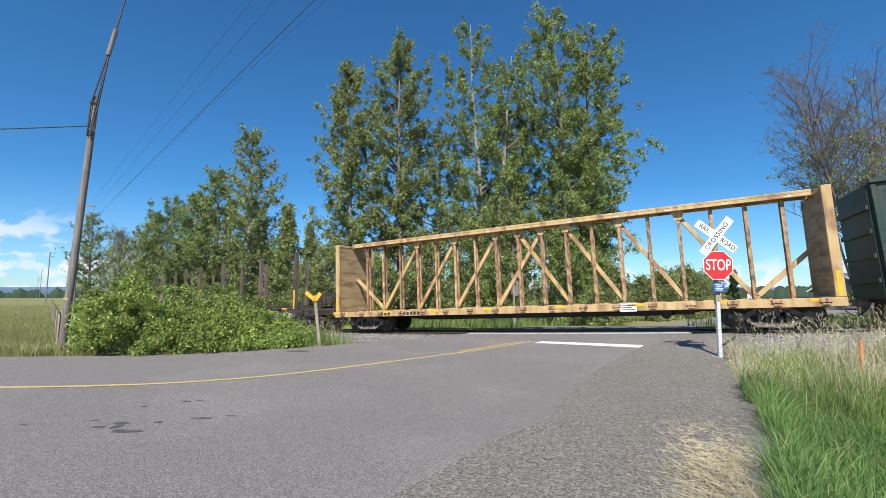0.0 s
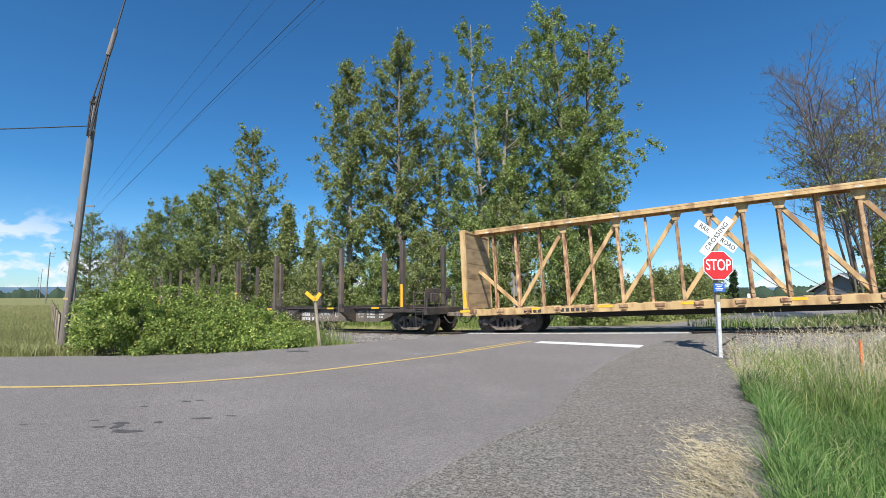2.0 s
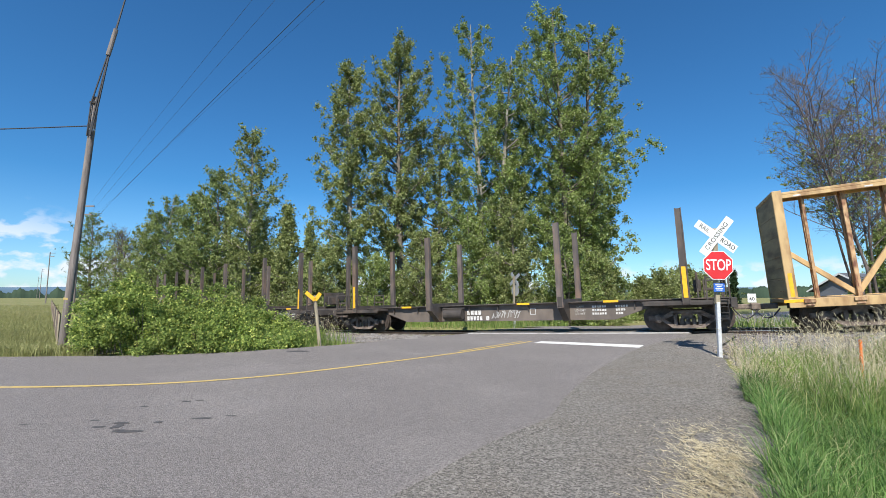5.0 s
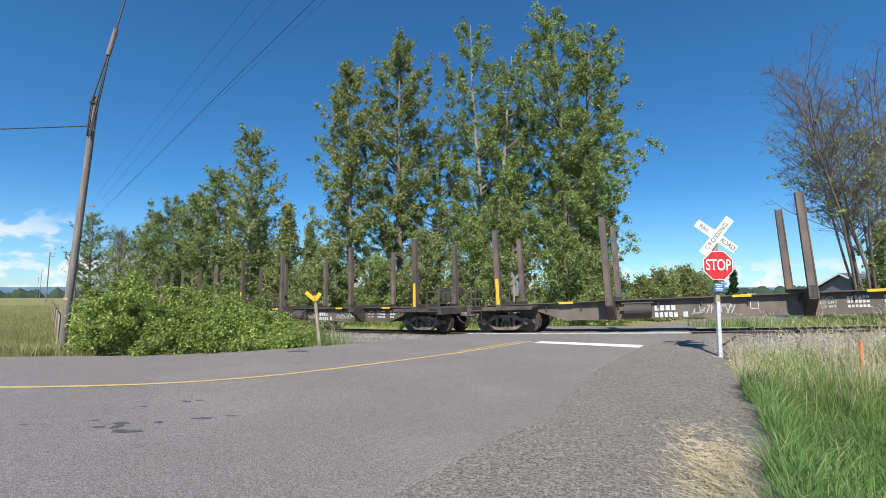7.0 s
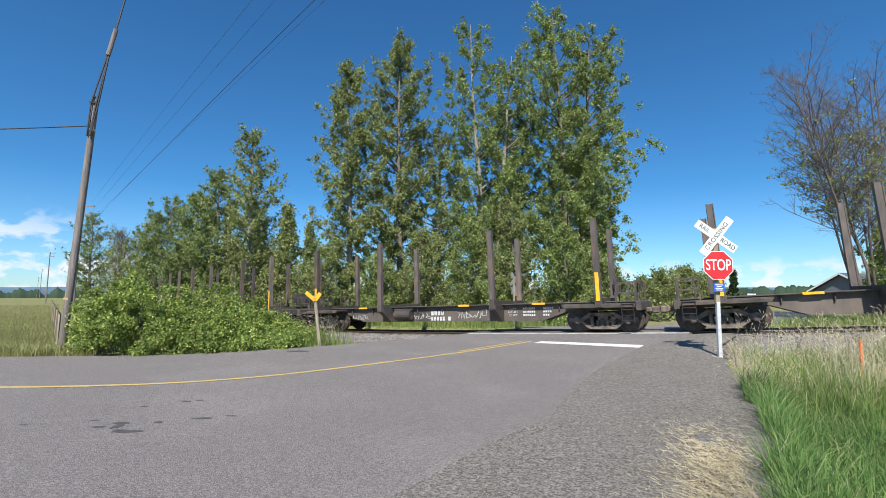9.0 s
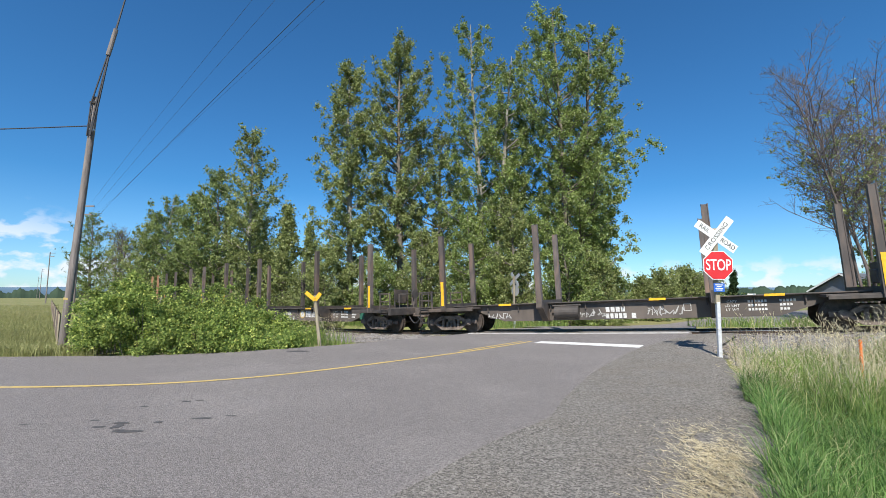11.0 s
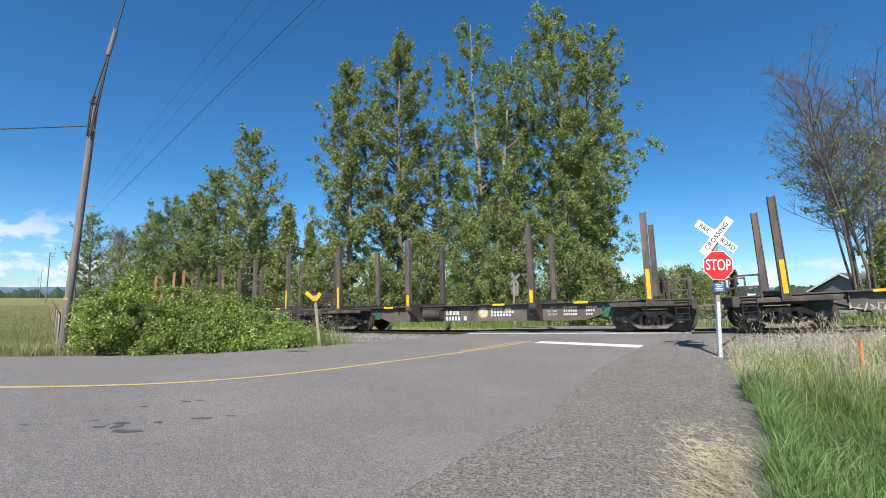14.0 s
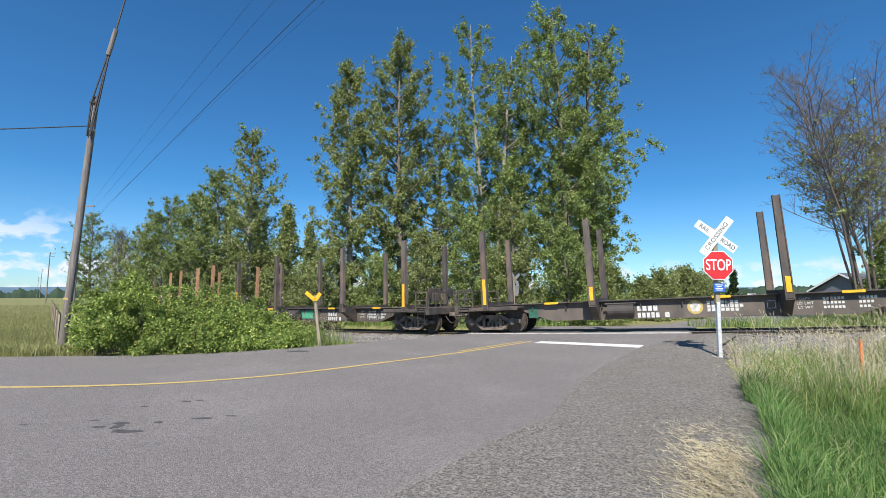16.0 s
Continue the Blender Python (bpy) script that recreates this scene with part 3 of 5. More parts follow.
def make_truck(parent, x):
    """A three-piece freight truck: side frames, springs, bolster, and two wheelsets that turn."""
    bm = bmesh.new()
    box(bm, -0.2, 0.2, -1.05, 1.05, 0.5, 0.74, 0.02)
    truck = part("truck", bm, M["truck"], parent)
    truck.location = (x, 0, 0)
    K = 1.2
    for sy in (-1, 1):
        bm = bmesh.new()
        y = sy * 1.0
        y0, y1 = y - 0.07, y + 0.07
        prism(bm, [(-1.12, 0.5), (-0.68, 0.52), (-0.42, 0.68), (0.42, 0.68), (0.68, 0.52), (1.12, 0.5), (1.12, 0.36), (0.72, 0.36), (0.33, 0.56), (-0.33, 0.56), (-0.72, 0.36), (-1.12, 0.36)], y0, y1)
        prism(bm, [(-0.8, 0.4), (-0.42, 0.12), (0.42, 0.12), (0.8, 0.4), (0.66, 0.4), (0.36, 0.22), (-0.36, 0.22), (-0.66, 0.4)], y0, y1)
        for sx in (-1, 1):
            box(bm, sx * 0.34 - 0.05, sx * 0.34 + 0.05, y0, y1, 0.2, 0.6)
        bmesh.ops.scale(bm, vec=(K, 1.1, K), verts=bm.verts)
        part("side_frame", bm, M["truck"], truck)
        for sx in (-0.17, 0, 0.17):
            bm = bmesh.new()
            for k in range(6):
                cyl(bm, (sx, y, 0.225 + k * 0.034), (sx, y, 0.243 + k * 0.034), 0.075, seg=10)
            cyl(bm, (sx, y, 0.22), (sx, y, 0.43), 0.05, seg=8)
            bmesh.ops.scale(bm, vec=(K, 1.1, K), verts=bm.verts)
            part("spring", bm, M["truck"], truck)
        for sx in (-1, 1):
            bm = bmesh.new()
            cyl(bm, (sx * 0.83, y - 0.1, 0.43), (sx * 0.83, y + sy * 0.14, 0.43), 0.13, seg=14)
            cyl(bm, (sx * 0.83, y + sy * 0.14, 0.43), (sx * 0.83, y + sy * 0.17, 0.43), 0.09, seg=10)
            bmesh.ops.scale(bm, vec=(K, 1.1, K), verts=bm.verts)
            part("bearing_cap", bm, M["truck"], truck)
    for sx in (-0.83, 0.83):
        bm = wheel_mesh()
        bmesh.ops.scale(bm, vec=(K, 1, K), verts=bm.verts)
        bmesh.ops.translate(bm, verts=bm.verts, vec=(0, -0.76, 0))
        b2 = wheel_mesh()
        bmesh.ops.scale(b2, vec=(K, 1, K), verts=b2.verts)
        bmesh.ops.rotate(b2, verts=b2.verts, cent=(0, 0, 0), matrix=Matrix.Rotation(math.pi, 3, "Z"))
        bmesh.ops.translate(b2, verts=b2.verts, vec=(0, 0.76, 0))
        tmp = bpy.data.meshes.new("tmp")
        b2.to_mesh(tmp)
        b2.free()
        bm.from_mesh(tmp)
        cyl(bm, (0, -0.7, 0), (0, 0.7, 0), 0.08, seg=10)
        w = part("wheelset", bm, M["wheel"], truck)
        w.location = (sx * K, 0, 0.44 * K)
    return truck


def add_truck(car, x, proto=[]):
    """Trucks share their meshes."""
    if not proto:
        proto.append(make_truck(car, x))
        t = proto[0]
    else:
        made = {}
        src = proto[0]
        for o in (src, *src.children_recursive):
            made[o] = o.copy()
            scene.collection.objects.link(made[o])
            made[o].parent = made.get(o.parent, car)
        t = made[src]
        t.location = (x, 0, 0)
    TRUCKS.append(t)


def coupler(car, x, sx):
    bm = bmesh.new()
    box(bm, min(x, x + sx * 0.75), max(x, x + sx * 0.75), -0.1, 0.1, 0.78, 0.98, 0.03)
    box(bm, min(x + sx * 0.55, x + sx * 0.85), max(x + sx * 0.55, x + sx * 0.85), -0.18, 0.18, 0.74, 1.02, 0.05)
    part("coupler", bm, M["truck"], car)
    pts = [(x + sx * k * 0.1, -0.35, 0.8 - 0.34 * math.sin(math.pi * k / 8)) for k in range(9)]
    tube("air_hose", pts, 0.025, M["cable"], car)


def text_bars(car, x, z, y, lines, material, name="stencil"):
    """Stencilled writing as plain bars: rows of (dx, dz, width, height)."""
    for dx, dz, w, h in lines:
        bm = bmesh.new()
        box(bm, x + dx, x + dx + w, y - 0.004, y, z + dz, z + dz + h)
        part(name, bm, material, car)


def scribble(car, x, z, y, w, h, seed, material, r=0.018):
    """A loose graffiti tag: a few wiry strokes."""
    rnd = random.Random(seed)
    n = int(w / 0.16)
    for i in range(n):
        x0 = x + w * i / n
        pts = [(x0, y - 0.004, z + rnd.uniform(0, 0.3) * h)]
        for _ in range(4):
            pts.append((x0 + rnd.uniform(-0.02, 0.2), y - 0.004, z + h * rnd.random()))
        v, f = [], []
        for k, (px, py, pz) in enumerate(pts):
            a, b = pts[max(k - 1, 0)], pts[min(k + 1, 4)]
            d = Vector((b[0] - a[0], b[2] - a[2]))
            d = d.normalized() if d.length > 1e-5 else Vector((1, 0))
            v += [(px - d.y * r, py, pz + d.x * r), (px + d.y * r, py, pz - d.x * r)]
            if k:
                f.append((2 * k - 2, 2 * k - 1, 2 * k + 1, 2 * k))
        raw("graffiti_stroke", v, f, material, car)


def log_car(label, sill, stake, extra):
    """A skeleton log car: fish-belly sill, four bunks with pairs of stakes, two trucks."""
    car = empty("log_car", Matrix(), label, "railway car", "log cars of the train")
    bm = bmesh.new()
    prism(bm, [(-9.3, 1.22), (9.3, 1.22), (9.3, 0.9), (6.4, 0.9), (5.2, 0.48), (-5.2, 0.48), (-6.4, 0.9), (-9.3, 0.9)], -0.75, 0.75)
    part("centre_sill", bm, sill, car)
    bm = bmesh.new()
    box(bm, -9.3, 9.3, -0.95, 0.95, 1.224, 1.27, 0.01)
    for x in np.arange(-6, 6.1, 1.5):
        box(bm, x - 0.02, x + 0.02, -0.84, -0.752, 0.95, 1.22)
    part("top_flange", bm, M["brown"], car)
    for sx in (-1, 1):
        bm = bmesh.new()
        box(bm, sx * 7.85 - 1.5, sx * 7.85 + 1.5, -1.74, 1.74, 1.1, 1.19, 0.012)
        box(bm, sx * 9.35 - 0.1, sx * 9.35 + 0.1, -1.82, 1.82, 0.9, 1.25, 0.015)
        box(bm, sx * 7.85 - 1.45, sx * 7.85 + 1.45, -1.77, -1.71, 1.02, 1.15, 0.01)
        part("end_platform", bm, M["brown"], car)
        coupler(car, sx * 9.4, sx)
        # brake wheel stand or end rail
        bm = bmesh.new()
        for y in (-0.9, 0.9):
            cyl(bm, (sx * 9.2, y, 1.2), (sx * 9.2, y, 2.0), 0.022, seg=6)
        cyl(bm, (sx * 9.2, -0.9, 2.0), (sx * 9.2, 0.9, 2.0), 0.022, seg=6)
        if sx > 0:
            cyl(bm, (sx * 9.12, 0.3, 1.25), (sx * 9.12, 0.3, 2.2), 0.03, seg=6)
            cyl(bm, (sx * 9.2, 0.3, 2.0), (sx * 9.24, 0.3, 2.0), 0.26, seg=16)
        part("end_rail", bm, M["brown"], car)
        # guard rails at the platform's sides
        for y in (-1.68, 1.68):
            bm = bmesh.new()
            for x in (8.55, 9.25):
                box(bm, sx * x - 0.03, sx * x + 0.03, y - 0.03, y + 0.03, 1.19, 2.05, 0.005)
            for z in (1.6, 2.0):
                x0, x1 = sorted((sx * 8.55, sx * 9.25))
                box(bm, x0, x1, y - 0.025, y + 0.025, z - 0.03, z + 0.03, 0.005)
            part("guard_rail", bm, M["brown"], car)
        if sx > 0:
            bm = bmesh.new()
            box(bm, 8.25, 8.33, -0.35, 0.75, 1.65, 2.25, 0.01)
            box(bm, 8.15, 8.42, -0.1, 0.5, 1.5, 2.0, 0.04)
            for y in (-0.32, 0.72):
                box(bm, 8.26, 8.32, y - 0.03, y + 0.03, 1.19, 2.3, 0.005)
            part("brake_stand", bm, M["brown"], car)
        bm = bmesh.new()
        for k in range(4):
            cyl(bm, (sx * 8.95 - 0.22, -1.8, 0.5 + k * 0.22), (sx * 8.95 + 0.22, -1.8, 0.5 + k * 0.22), 0.015, seg=6)
        for d in (-0.22, 0.22):
            cyl(bm, (sx * 8.95 + d, -1.8, 0.42), (sx * 8.95 + d, -1.8, 1.2), 0.015, seg=6)
        part("ladder", bm, M["black"], car)
        add_truck(car, sx * 7.85)
    for x in (-7.88, -3.22, 3.22, 7.88):
        bm = bmesh.new()
        mid = abs(x) < 5
        prism(bm, [(-1.84, 1.1), (-1.84, 1.5), (-1.6, 1.4), (1.6, 1.4), (1.84, 1.5), (1.84, 1.1)] + ([(1.7, 1.0), (0.95, 0.46), (-0.95, 0.46), (-1.7, 1.0)] if mid else [(1.6, 1.08), (-1.6, 1.08)]), x - 0.13, x + 0.13, Matrix(((0, 1, 0, 0), (1, 0, 0, 0), (0, 0, 1, 0), (0, 0, 0, 1))))
        part("bunk", bm, M["brown"], car)
        for sy in (-1, 1):
            bm = bmesh.new()
            # an I-shaped stake with a slight taper
            for dx in (-0.115, 0.115):
                prism(bm, [(dx - 0.016, 1.05), (dx + 0.016, 1.05), (dx * 0.85 + 0.016, 4.68), (dx * 0.85 - 0.016, 4.68)], sy * 1.75 - 0.1, sy * 1.75 + 0.1)
            box(bm, -0.1, 0.1, sy * 1.75 - 0.075, sy * 1.75 + 0.075, 1.05, 4.66)
            bmesh.ops.translate(bm, verts=bm.verts, vec=(x, 0, 0))
            st = part("stake", bm, stake, car)
            if abs(x) > 5 or extra.get("all_tape"):
                bm = bmesh.new()
                h = 2.45 if abs(x) > 5 else 1.85
                box(bm, x - 0.075, x + 0.075, sy * 1.852, sy * 1.858, 1.3, h)
                part("reflective_tape", bm, M["yellow"], st, "yellow reflective tape")
    # brake cylinder under the middle
    bm = bmesh.new()
    cyl(bm, (-2.75, -1.05, 0.84), (-1.75, -1.05, 0.84), 0.25, seg=16)
    cyl(bm, (-2.85, -1.05, 1.12), (-1.65, -1.05, 1.12), 0.04, seg=8)
    part("brake_tank", bm, M["brown"], car)
    for x in (-5.4, 1.0, 4.8):
        bm = bmesh.new()
        box(bm, x, x + 0.6, -0.958, -0.95, 1.2, 1.29)
        part("reflective_tape", bm, M["yellow"], car, "yellow reflective strip")
    Y = -0.756
    if extra.get("logo"):
        bm = bmesh.new()
        cyl(bm, (0.42, Y - 0.003, 0.88), (0.42, Y, 0.88), 0.27, seg=24)
        part("emblem", bm, M["yellow_line"], car)
        bm = bmesh.new()
        for k in range(5):
            a = k * 2 * math.pi / 5 + 0.3
            cyl(bm, (0.42 + 0.11 * math.cos(a), Y - 0.007, 0.88 + 0.11 * math.sin(a)), (0.42 + 0.11 * math.cos(a), Y - 0.004, 0.88 + 0.11 * math.sin(a)), 0.085, seg=12)
        part("emblem_flower", bm, M["stencil"], car)
        text_bars(car, 0.82, 0.7, Y, [(k * 0.15, 0.27, 0.11, 0.13) for k in range(7)] + [(k * 0.15, 0.135, 0.11, 0.115) for k in range(8)] + [(k * 0.15, 0.0, 0.11, 0.115) for k in range(7)], M["stencil"])
    n = extra.get("number", -1.75)
    text_bars(car, n, 0.52, Y, [(k * 0.17, 0.0, 0.12, 0.2) for k in range(5)] + [(1.0, 0.0, 0.16, 0.2)] + [(k * 0.2, 0.27, 0.15, 0.2) for k in range(4)], M["stencil"])
    dx = extra.get("data", 3.5)
    for i, word in enumerate(("LT WT", "LD LMT", "CAPY")):
        lettering("stencil", word, 0.13, Matrix.Translation((dx + 0.3, Y - 0.002, 0.74 + i * 0.15)), M["stencil"], car)
        text_bars(car, dx + 0.8, 0.7 + i * 0.15, Y, [(k * 0.1, 0, 0.07, 0.085) for k in range(6)] + [(0.95 + k * 0.1, 0, 0.07, 0.085) for k in range(3 + i)], M["stencil"])
    fx = extra.get("frame", 2.7)
    bm = bmesh.new()
    for a, b, c, d in ((0, 0.26, 0, 0.02), (0, 0.26, 0.26, 0.28), (0, 0.02, 0, 0.28), (0.24, 0.26, 0, 0.28)):
        box(bm, fx + a, fx + b, Y - 0.004, Y, 0.75 + c, 0.75 + d)
    part("stencil_frame", bm, M["stencil"], car)
    for i, (x, w, h) in enumerate(extra.get("tags", [])):
        scribble(car, x, 0.58, Y - 0.006, w, h, i + int(abs(x) * 10), M["graffiti"])
    for x, w, key in extra.get("panels", []):
        bm = bmesh.new()
        box(bm, x, x + w, Y - 0.008, Y, 0.62, 1.12)
        part("paint_panel", bm, M[key], car)
    return car


def lumber_car():
    """A centre-beam lumber flat car: deck, two bulkheads, a trussed centre beam."""
    car = empty("lumber_car", Matrix(), "tan centre-beam lumber flat car, empty, rust-streaked", "railway car")
    L = 10.96
    for sy in (-1, 1):
        bm = bmesh.new()
        box(bm, -L, L, sy * 1.55 - 0.05, sy * 1.55 + 0.05, 0.82, 1.12, 0.012)
        part("side_sill", bm, M["tan"], car)
    bm = bmesh.new()
    box(bm, -L, L, -1.495, 1.495, 1.0, 1.09, 0.01)
    part("deck", bm, M["tan_board"], car)
    bm = bmesh.new()
    prism(bm, [(-L + 0.3, 0.99), (L - 0.3, 0.99), (L - 0.3, 0.75), (6.9, 0.72), (5.8, 0.58), (-5.8, 0.58), (-6.9, 0.72), (-L + 0.3, 0.75)], -0.4, 0.4)
    part("centre_sill", bm, M["black"], car)
    for x in np.arange(-10.4, 10.5, 1.3):
        bm = bmesh.new()
        box(bm, x - 0.16, x + 0.16, -1.65, -1.602, 0.97, 1.1, 0.01)
        cyl(bm, (x - 0.1, -1.65, 0.9), (x + 0.1, -1.65, 0.9), 0.035, seg=8)
        part("strap_winch", bm, M["tan_rust"], car)
    for x in (-10.8, -7.6, -4.6, -1.6, 1.6, 4.6, 7.6, 10.3):
        bm = bmesh.new()
        box(bm, x - 0.3, x + 0.3, -1.608, -1.6, 1.0, 1.1)
        part("reflective_tape", bm, M["yellow"], car, "yellow reflective strip")
    for sx in (-1, 1):
        bm = bmesh.new()
        x0, x1 = sorted((sx * L, sx * (L - 0.28)))
        box(bm, x0, x1, -1.55, -1.45, 1.13, 4.9, 0.015)
        box(bm, x0, x1, 1.45, 1.55, 1.13, 4.9, 0.015)
        box(bm, x0, x1, -1.45, 1.45, 4.78, 4.9, 0.012)
        bulk = part("bulkhead", bm, M["tan"], car)
        for k in range(5):
            bm = bmesh.new()
            xi = sorted((sx * (L - 0.25), sx * (L - 0.03)))
            box(bm, xi[0], xi[1], -1.447, 1.447, 1.14 + k * 0.73, 1.14 + (k + 1) * 0.73 - 0.012, 0.006)
            part("panel", bm, M["tan_board"], bulk)
        bm = bmesh.new()
        box(bm, sx * (L - 0.14) - 0.06, sx * (L - 0.14) + 0.06, -1.556, -1.551, 1.2, 2.0)
        part("reflective_tape", bm, M["yellow"], bulk, "yellow reflective tape")
        coupler(car, sx * (L + 0.05), sx)
        for k in range(4):
            bm = bmesh.new()
            cyl(bm, (sx * (L + 0.06), -1.4, 1.4 + k * 0.4), (sx * (L + 0.06), -0.8, 1.4 + k * 0.4), 0.016, seg=6)
            part("grab_iron", bm, M["tan_rust"], car)
        add_truck(car, sx * 9.0)
    # top chord
    bm = bmesh.new()
    box(bm, -L + 0.3, L - 0.3, -0.42, 0.42, 4.92, 5.02, 0.015)
    box(bm, -L + 0.3, L - 0.3, -0.42, -0.36, 4.79, 4.92, 0.01)
    box(bm, -L + 0.3, L - 0.3, 0.36, 0.42, 4.79, 4.92, 0.01)
    part("top_chord", bm, M["tan"], car)
    for x in np.arange(-10, 10.1, 2.0):
        bm = bmesh.new()
        box(bm, x - 0.11, x + 0.11, -0.425, -0.42, 4.82, 4.87)
        part("chord_slot", bm, M["stencil"], car)
    X = [-L + 2 * L / 19 * k for k in range(0, 20)]
    for k in range(1, 19):
        heavy = k % 2 == 0 or k in (9, 11, 13, 15, 17)
        for y in (-0.13, 0.13):
            bm = bmesh.new()
            w = 0.065 if heavy else 0.045
            box(bm, X[k] - w, X[k] + w, y - 0.05, y + 0.05, 1.09, 4.93, 0.01)
            part("post", bm, M["tan_rust"], car)
    for a, za, b, zb in ((2, 1.2, 4, 4.62), (4, 1.2, 6, 4.62), (6, 1.2, 8, 4.62), (8, 1.2, 10, 4.62), (9, 4.62, 11, 1.2), (11, 4.62, 13, 1.2), (13, 4.62, 15, 1.2), (15, 4.62, 17, 1.2), (0.25, 3.0, 2, 1.15), (17, 1.15, 18.75, 3.0)):
        bm = bmesh.new()
        bar(bm, (-L + 2 * L / 19 * a, 0, za), (-L + 2 * L / 19 * b, 0, zb), 0.12, 0.17, 0.01)
        part("diagonal_brace", bm, M["tan"], car)
    for k in (4, 6, 8, 10, 9, 11, 13, 15):
        bm = bmesh.new()
        prism(bm, [(X[k] - 0.28, 4.88), (X[k] + 0.28, 4.88), (X[k] + 0.12, 4.43), (X[k] - 0.12, 4.43)], -0.2, -0.17)
        part("gusset", bm, M["tan"], car)
    # tie-down cables hang slack along both sides
    rnd = random.Random(8)
    for k in range(9, 17):
        x = X[k]
        tube("strap_cable", [(x + 1.6 * i / 8, -0.5 - 0.7 * i / 8, 2.2 - 1.05 * i / 8 - 0.25 * math.sin(math.pi * i / 8)) for i in range(9)], 0.012, M["cable"], car)
    text_bars(car, -8.0, 0.88, -1.602, [(k * 0.21, 0, 0.14, 0.15) for k in range(4)] + [(1.4 + k * 0.21, 0, 0.14, 0.15) for k in range(6)], M["stencil_dark"])
    text_bars(car, 4.0, 0.8, -1.604, [(0, 0, 0.62, 0.32)], M["white_sign"], "placard")
    for i, w in enumerate((0.5, 0.4, 0.45)):
        text_bars(car, 4.06, 0.86 + i * 0.08, -1.609, [(0, 0, w, 0.03)], M["stencil_dark"], "placard_writing")
    bm = bmesh.new()
    cyl(bm, (5.6, -0.7, 0.66), (5.6, -0.5, 0.66), 0.2, seg=16)
    box(bm, 5.9, 6.6, -0.8, -0.4, 0.62, 0.82, 0.02)
    part("brake_gear", bm, M["black"], car)
    return car


def gondola():
    car = empty("gondola_car", Matrix(), "dark green ribbed high-side freight car", "railway car")
    L = 8.0
    for sy in (-1, 1):
        bm = bmesh.new()
        box(bm, -L, L, sy * 1.42 - 0.04, sy * 1.42 + 0.04, 1.0, 4.75, 0.01)
        part("side_wall", bm, M["green"], car)
        for x in np.arange(-L + 0.1, L, 1.13):
            bm = bmesh.new()
            box(bm, x - 0.07, x + 0.07, sy * 1.5 - 0.04, sy * 1.5 + 0.04, 0.98, 4.7, 0.015)
            part("side_rib", bm, M["green"], car)
        bm = bmesh.new()
        box(bm, -L, L, sy * 1.47 - 0.1, sy * 1.47 + 0.1, 4.75, 4.9, 0.02)
        part("top_rail", bm, M["green"], car)
    for sx in (-1, 1):
        bm = bmesh.new()
        box(bm, sx * L - 0.05, sx * L + 0.05, -1.38, 1.38, 1.0, 4.75, 0.01)
        for z in (1.6, 2.4, 3.2, 4.0):
            box(bm, sx * (L + 0.09) - 0.04, sx * (L + 0.09) + 0.04, -1.35, 1.35, z - 0.08, z + 0.08, 0.01)
        part("end_wall", bm, M["green"], car)
        coupler(car, sx * (L + 0.15), sx)
        add_truck(car, sx * 6.2)
    bm = bmesh.new()
    box(bm, -L, L, -1.38, 1.38, 0.85, 0.98)
    part("floor", bm, M["black"], car)
    return car


CARS = []
CARS.append((gondola(), 13.9, 6.2))
CARS.append((lumber_car(), -6.04, 9.0))
CARS.append((log_car("empty brown log car with tall stakes and white tags", M["sill"], M["stake"], {"number": -1.65, "tags": [(-0.35, 1.45, 0.4)], "data": 3.5, "frame": 1.55}), -27.86, 7.85))
CARS.append((log_car("empty grimy brown log car with graffiti along its sill", M["sill"], M["stake"], {"number": -0.7, "tags": [(-2.7, 2.0, 0.38), (0.9, 1.3, 0.4), (-6.0, 1.2, 0.3)], "frame": 2.2}), -47.74, 7.85))
CARS.append((log_car("empty brown log car with emblem and white stencils", M["sill"], M["stake"], {"logo": True, "number": -1.65, "all_tape": True, "panels": [(5.94, 0.4, "dark_green_patch"), (-6.2, 0.4, "dark_green_patch")]}), -67.62, 7.85))
CARS.append((log_car("empty weathered grey-brown log car with green graffiti panel", M["sill"], M["stake"], {"number": 0.8, "tags": [(4.2, 1.2, 0.4)], "panels": [(-2.0, 1.3, "green_patch")]}), -87.5, 7.85))
CARS.append((log_car("empty orange log car with rusty tan stakes", M["orange"], M["stake_tan"], {"number": -1.0}), -107.4, 7.85))
CARS.append((log_car("empty dark brown log car at the end of the string", M["sill"], M["stake"], {"number": -1.5}), -127.3, 7.85))


def gone(t):
    """How far the train has rolled."""
    return 3.983 * t + 0.0158 * t * t


def car_pose(s, half):
    a, b = track(s - half), track(s + half)
    d = b - a
    return Matrix.Translation((a + b) / 2 + Vector((0, 0, 0.012))) @ pose(0, 0, 0, 0, -math.degrees(math.atan2(d.z, math.hypot(d.x, d.y))), math.degrees(math.atan2(d.y, d.x)))


def motions():
    for car, s, half in CARS:
        walk(car, [(k * 0.5, car_pose(s + gone(k * 0.5), half)) for k in range(33)])
    steps = [k * 16 / 120 for k in range(121)]
    for truck in TRUCKS:
        for w in truck.children:
            if w.name.startswith("wheelset"):
                at = w.location.copy()
                walk(w, [(t, Matrix.Translation(at) @ Matrix.Rotation(gone(t) / 0.528, 4, "Y")) for t in steps])


